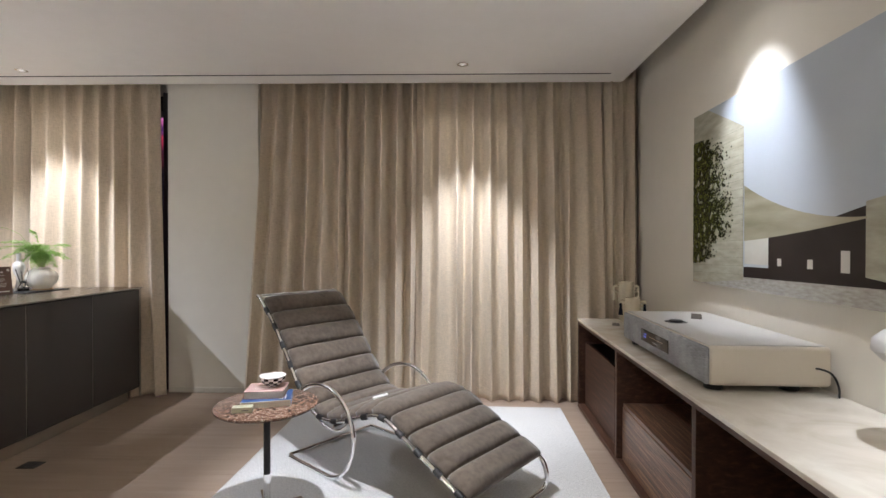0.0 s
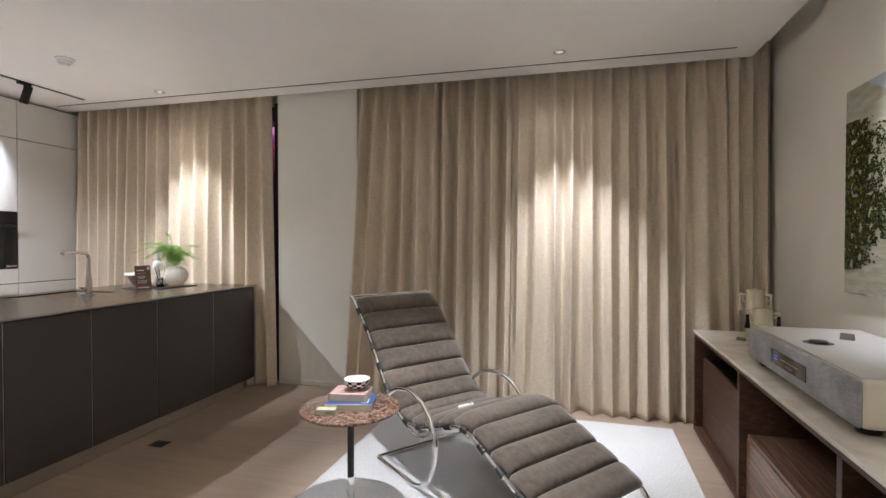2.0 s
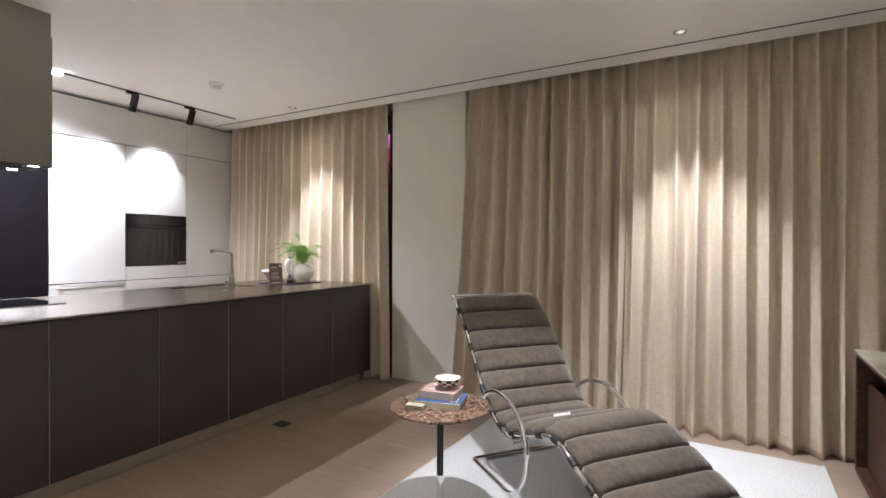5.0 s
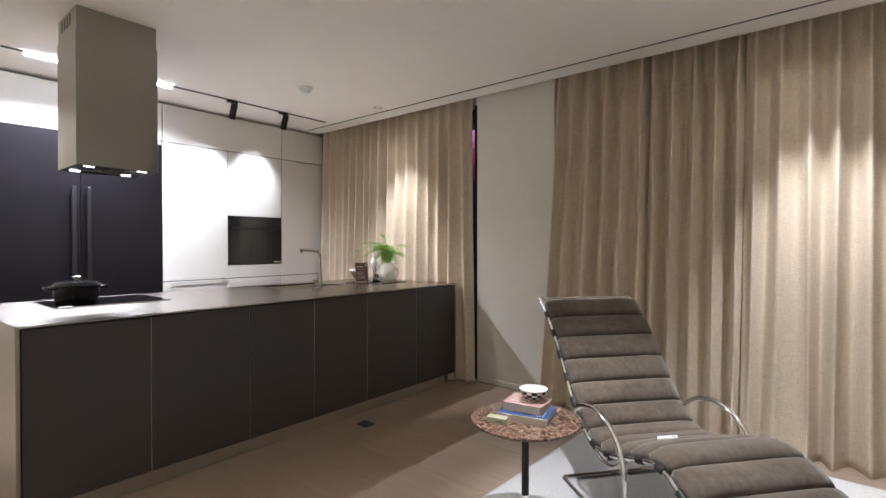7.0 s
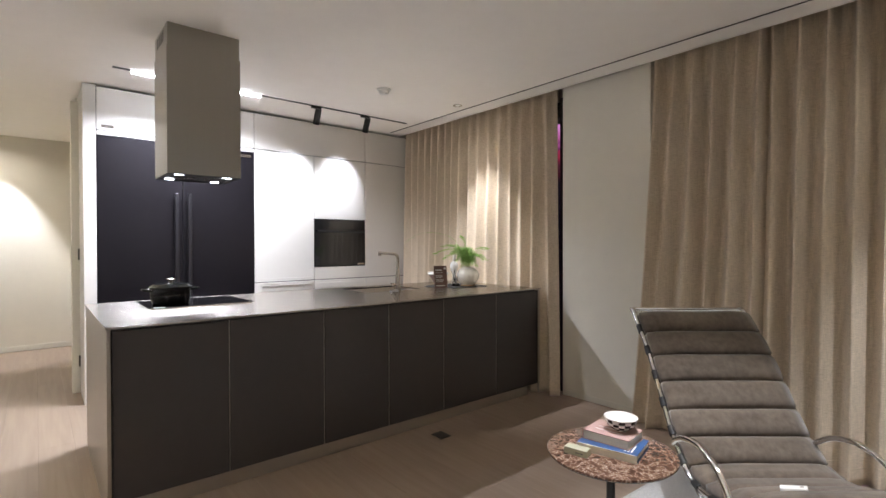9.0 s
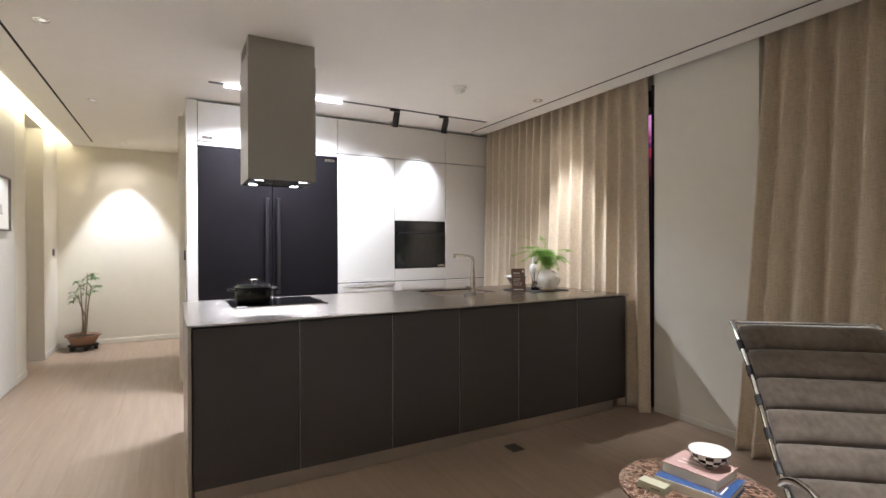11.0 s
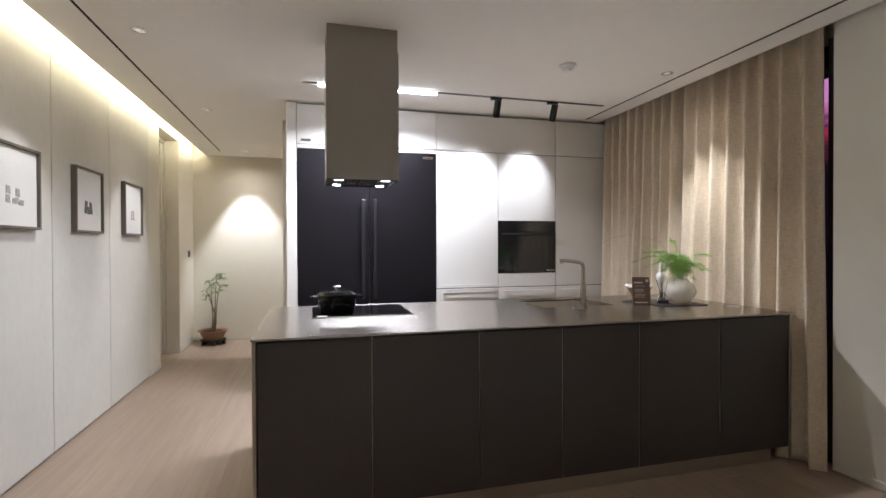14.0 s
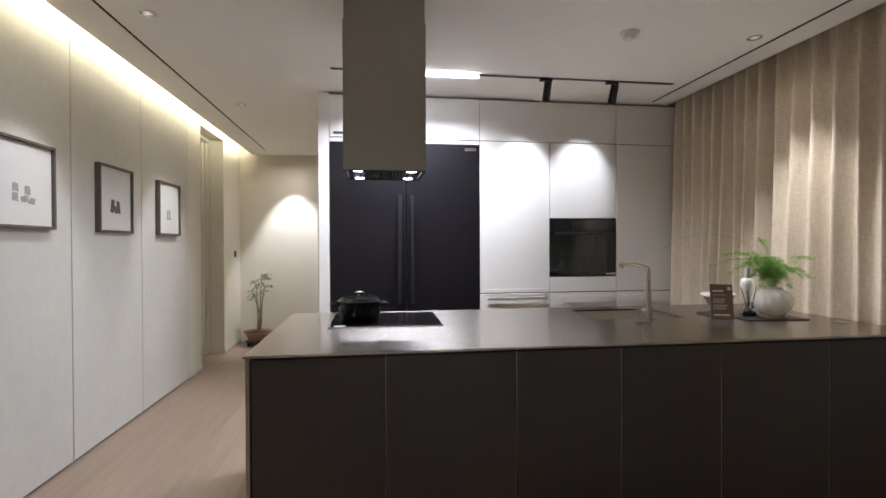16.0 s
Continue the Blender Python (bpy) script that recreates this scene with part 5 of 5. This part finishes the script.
part("front_board", box(0.030, 0.052, -1.975, -1.035, 0.042, 0.350, 0.003), M_EBONY, drw)
part("body", box(0.054, 0.50, -1.97, -1.04, 0.042, 0.350), M_EBONY, drw)
plug = thing("wall_socket", LIV, "pale socket plate inside the console bay", "socket")
part("plate", box(0.548, 0.5545, -1.95, -1.87, 0.47, 0.55, 0.003), M_WHITEPL, plug)
for k, (c, hgt) in enumerate(((M_BLUE, 0.20), (M_PAGES, 0.22), (M_PINK, 0.19), (M_BEIGEBOX, 0.23), (M_IRON, 0.21))):
    vb = thing("book", LIV @ pose(0.20, -2.30 - 0.042 * k, 0.0405), "upright book in the console's dark bay", "book", "books in the console")
    part("cover", box(0, 0.17, -0.018, 0.018, 0, hgt, 0.002), c, vb)
    part("page_block", box(0.004, 0.172, -0.014, 0.014, 0.003, hgt + 0.001), M_PAGES, vb)

AX, AY, AZ = 0.075, -1.945, 0.710
au = thing("music_system", LIV @ pose(AX, AY, AZ), "white tabletop music system with grey cloth front", "audio system")
part("cabinet", box(0.012, 0.482, 0.0, 1.03, 0.026, 0.184, 0.016, 4), M_AUDIOSIDE, au, "cream lacquer cabinet", smooth=True)
part("top_plate", box(0.014, 0.466, 0.016, 1.014, 0.1842, 0.1875, 0.0015, 1), M_AUDIO, au, "white lacquer top", smooth=True)
part("grille", box(-0.004, 0.016, 0.003, 1.027, 0.030, 0.180, 0.009, 3), M_GRILLE, au, "grey woven speaker cloth", smooth=True)
scr = part("display", box(-0.0065, -0.004, 0.36, 0.72, 0.072, 0.135, 0.002), M_BGLASS, au, "glossy black display panel")
part("disc_slot", box(-0.0078, -0.0066, 0.42, 0.60, 0.106, 0.111), M_SATIN, scr)
for ry, rw, rz in ((0.640, 0.016, 0.108), (0.662, 0.012, 0.108), (0.642, 0.034, 0.094)):
    part("readout", box(-0.0072, -0.0066, ry, ry + rw, rz, rz + 0.008), G_BLUE, scr, "blue lit readout")
part("caption_bar", box(-0.0072, -0.0066, 0.49, 0.55, 0.086, 0.091), M_INK1, scr)
part("dial", lathe([(0.034, 0.188), (0.034, 0.196), (0.030, 0.199), (0.0, 0.199)], 32, cap=False), M_BLACK, au, "black control dial", smooth=True, m=pose(0.13, 0.60, 0))
part("dial_dish", lathe([(0.055, 0.1885), (0.055, 0.1892), (0.0, 0.1893)], 32, cap=False), M_BLACK, au, smooth=True, m=pose(0.13, 0.60, 0))
for fx in (0.06, 0.36):
    for fy in (0.07, 0.95):
        part("foot", lathe([(0.034, 0.0), (0.036, 0.003), (0.036, 0.026)], 24), M_BLACK, au, "black rubber foot", smooth=True, m=pose(fx, fy, 0))
tagm = thing("price_tag_stand", LIV @ pose(0.36, -1.23, 0.898, 0, 0, 55) @ Matrix.Diagonal((0.75, 0.7, 1, 1)), "small dark metal tag on the music system", "tag stand")
part("plate", prism([(-0.02, 0.0), (0.02, 0.0), (0.022, 0.003), (-0.004, 0.028), (-0.006, 0.026)], "y", -0.035, 0.035), M_FRAME, tagm)
tag2 = thing("price_tag_stand", LIV @ pose(0.20, -0.33, 0.710, 0, 0, 50) @ Matrix.Diagonal((0.8, 0.8, 1, 1)), "small dark metal tag on the marble top", "tag stand")
part("plate", prism([(-0.018, 0.0), (0.018, 0.0), (0.02, 0.003), (-0.004, 0.02), (-0.006, 0.018)], "y", -0.03, 0.03), M_FRAME, tag2)
cord = thing("power_cord", LIV, "black power cord behind the music system", "cable")
part("cable", tube(spline([(0.47, -1.90, 0.80), (0.50, -1.952, 0.812), (0.525, -1.985, 0.80), (0.535, -2.005, 0.76), (0.535, -2.01, 0.716)], 8), 0.004, 8), M_BLACK, cord, smooth=True)


def totem(x, y, s, tall, tassel, label):
    v = thing("tassel_vase", LIV @ pose(x, y, 0.710, 0, 0, 72), label, "vase", "vases on the console")
    part("jar", lathe([(0.045 * s, 0), (0.050 * s, 0.004), (0.048 * s, tall * 0.45), (0.060 * s, tall * 0.52), (0.056 * s, tall * 0.6), (0.054 * s, tall), (0.048 * s, tall), (0.046 * s, tall * 0.7), (0.0, tall * 0.6)], 36, cap=False), M_CANDLE, v, smooth=True)
    for sg in (-1, 1):
        part("ear", tube(spline([(0, sg * 0.05 * s, tall * 0.86), (0, sg * 0.082 * s, tall * 0.88), (0, sg * 0.085 * s, tall * 0.78), (0, sg * 0.052 * s, tall * 0.70)], 6), 0.010 * s, 10), M_CANDLE, v, smooth=True)
        part("tassel", lathe([(0.006, 0.0), (0.011, -0.015), (0.008, -0.022), (0.017, -0.085), (0.0, -0.086)], 14, cap=False), tassel, v, "hanging yarn tassel", smooth=True, m=pose(-0.008, sg * 0.085 * s, tall * 0.80))


totem(0.345, -0.10, 1.0, 0.305, M_CANDLE, "tall ivory vase with cream tassels")
totem(0.315, -0.34, 0.95, 0.205, M_NAVY, "short ivory vase with navy tassels")

lamp = thing("dome_wall_lamp", LIV @ pose(0.585, -2.50, 1.005), "small white rounded wall lamp, unlit", "wall lamp")
part("wall_plate", box(-0.012, -0.0005, -0.04, 0.04, -0.04, 0.04, 0.004), M_AUDIO, lamp)
part("arm", tube([(-0.01, 0, 0), (-0.10, 0, 0)], 0.010, 12), M_AUDIO, lamp, smooth=True)
part("shade", lathe([(0.035, -0.052), (0.085, -0.042), (0.112, -0.012), (0.110, 0.018), (0.085, 0.044), (0.035, 0.056), (0.0, 0.058)], 40, cap=False), M_AUDIO, lamp, smooth=True, m=pose(-0.185, 0, 0))

# ---- the wall picture ----
art = thing("wall_picture", LIV, "large glossy photograph of modern architecture under pale sky", "picture")
PXF = 0.557      # face of the print
PZ0, PZ1, PY0, PY1 = 1.066, 2.100, -0.755, -2.95


def print_mat(name, colours, scale, stretch=(1, 1, 1), rough=0.16):
    return ramp_mat(name, "noise", colours, rough, scale, stretch, 5.0, spec=0.14)


P_SKY = print_mat("print_sky", [(0.3, (0.38, 0.42, 0.47)), (0.7, (0.46, 0.49, 0.53))], 0.8)
P_STONE = print_mat("print_stone", [(0.3, (0.30, 0.285, 0.22)), (0.7, (0.42, 0.40, 0.32))], 9, (1, 1, 4))
P_JOINT = print_mat("print_joint", [(0.3, (0.20, 0.19, 0.14)), (0.7, (0.26, 0.25, 0.19))], 9)
P_FOL = print_mat("print_foliage", [(0.35, (0.006, 0.008, 0.004)), (0.6, (0.03, 0.035, 0.010)), (0.75, (0.12, 0.12, 0.03))], 40)
P_CAN = print_mat("print_canopy", [(0.3, (0.22, 0.20, 0.13)), (0.7, (0.38, 0.35, 0.26))], 2, (1, 1, 6))
P_DARK = print_mat("print_dark_hall", [(0.3, (0.018, 0.013, 0.012)), (0.7, (0.030, 0.022, 0.020))], 3)
P_PALE = print_mat("print_pale", [(0.3, (0.50, 0.48, 0.42)), (0.7, (0.60, 0.58, 0.52))], 5)
P_GROUND = print_mat("print_ground", [(0.3, (0.30, 0.28, 0.25)), (0.7, (0.44, 0.42, 0.38))], 45, (1, 0.5, 2))
part("print", box(PXF, 0.582, PY1, PY0, PZ0, PZ1), P_SKY, art)


def flat(name, outline, material, lift):
    return part(name, prism(outline, "x", PXF - 0.0006 * lift, PXF - 0.0006 * lift + 0.0004), material, art)


flat("ground", [(PY0, PZ0), (PY0 - 0.02, PZ0 + 0.025), (-1.30, PZ0 + 0.09), (-1.32, 1.145), (PY1, 1.165), (PY1, PZ0)], P_GROUND, 1)
flat("shade_strip", [(-1.32, 1.13), (PY1, 1.155), (PY1, 1.20), (-1.32, 1.185)], P_DARK, 2)
flat("hall", [(-1.53, 1.175), (-1.53, 1.335), (-1.80, 1.375), (-2.10, 1.440), (-2.10, 1.18)], P_DARK, 3)
flat("hall_end", [(-2.10, 1.18), (-2.10, 1.455), (-2.20, 1.47), (-2.22, 1.165)], P_STONE, 3)
flat("far_wall", [(-1.33, 1.20), (-1.33, 1.32), (-1.53, 1.335), (-1.53, 1.20)], P_PALE, 3)
can_top = [(-1.325 - 0.78 * f, 1.605 - 0.205 * (1 - (1 - f) ** 2.0)) for f in (k / 12 for k in range(13))]
can_low = [(-1.325 - 0.78 * f, 1.318 + 0.075 * f ** 1.3) for f in (k / 12 for k in range(13))]
flat("canopy", can_top + can_low[::-1], P_CAN, 4)
for y, w, z0, h2 in ((-1.60, 0.028, 1.200, 0.034), (-1.80, 0.032, 1.196, 0.040), (-1.985, 0.045, 1.190, 0.085)):
    flat("doorway", [(y, z0), (y - w, z0), (y - w, z0 + h2), (y, z0 + h2)], P_PALE, 5)
flat("tower", [(PY0 - 0.001, PZ0 + 0.002), (PY0 - 0.001, PZ1 - 0.002), (-0.94, PZ1 - 0.002), (-1.318, 1.915), (-1.318, 1.115), (-0.88, PZ0 + 0.005)], P_STONE, 5)
for k in range(18):
    z = 1.13 + 0.045 * k
    flat("stone_joint", [(PY0 - 0.002, z), (-1.316, z + 0.012), (-1.316, z + 0.0135), (PY0 - 0.002, z + 0.0015)], P_JOINT, 6)
rnd = random.Random(77)
P_FOL2 = print_mat("print_sunlit_foliage", [(0.35, (0.05, 0.055, 0.012)), (0.7, (0.22, 0.21, 0.06))], 40)
for leaf_name, count, lo, hi, leaf_mat, lift in (("foliage", 15000, 0.003, 0.008, P_FOL, 0.0052), ("sunlit_foliage", 2400, 0.002, 0.005, P_FOL2, 0.0062)):
    leaves = bmesh.new()
    for _ in range(count):
        zc = rnd.uniform(1.19, 1.93)
        wide = (0.40 * math.sin(math.pi * min(1, max(0.05, (zc - 1.12) / 0.9))) + 0.05) * (0.62 + 0.55 * noise.noise(Vector((zc * 9, 3, lift))))
        yc = PY0 - 0.008 - abs(rnd.gauss(0, 0.62)) * wide
        if yc < -1.22 or noise.noise(Vector((yc * 26, zc * 26, 2))) > 0.30:
            continue
        r = rnd.uniform(lo, hi)
        a0 = rnd.random() * 6
        pts = [(min(PY0 - 0.002, yc + r * math.cos(a0 + q * 1.57) * (1.5 if q % 2 else 0.6)), zc + r * math.sin(a0 + q * 1.57)) for q in range(4)]
        leaves.faces.new([leaves.verts.new((PXF - lift - rnd.random() * 0.0006, u, v)) for u, v in pts])
    part(leaf_name, leaves, leaf_mat, art)

# ---- floor planks, last ----
PW, PL = 0.19, 1.9
shapes = {}


def plank_mesh(length, width):
    key = (round(length, 3), round(width, 3))
    if key not in shapes:
        shapes[key] = finish("plank", box(0, length - 0.0006, 0, width - 0.0006, -0.008, 0.0, 0.0004, 1), M_PLANK)
    return shapes[key]


rnd = random.Random(9)
y = -0.53 - 2 * PW
row = 0
while y < 4.62:
    w = min(PW, 4.62 - y)
    x = -7.9 - rnd.choice((0.3, 0.65, 1.0, 1.35, 1.7))
    while x < 1.9:
        a, b = max(x, -7.9), min(x + PL, 1.9)
        if b - a > 0.05:
            pk = new("plank", plank_mesh(b - a, w))
            pk.parent = floor
            pk.matrix_basis = pose(a, y, FZ)
        x += PL
    y += PW
    row += 1
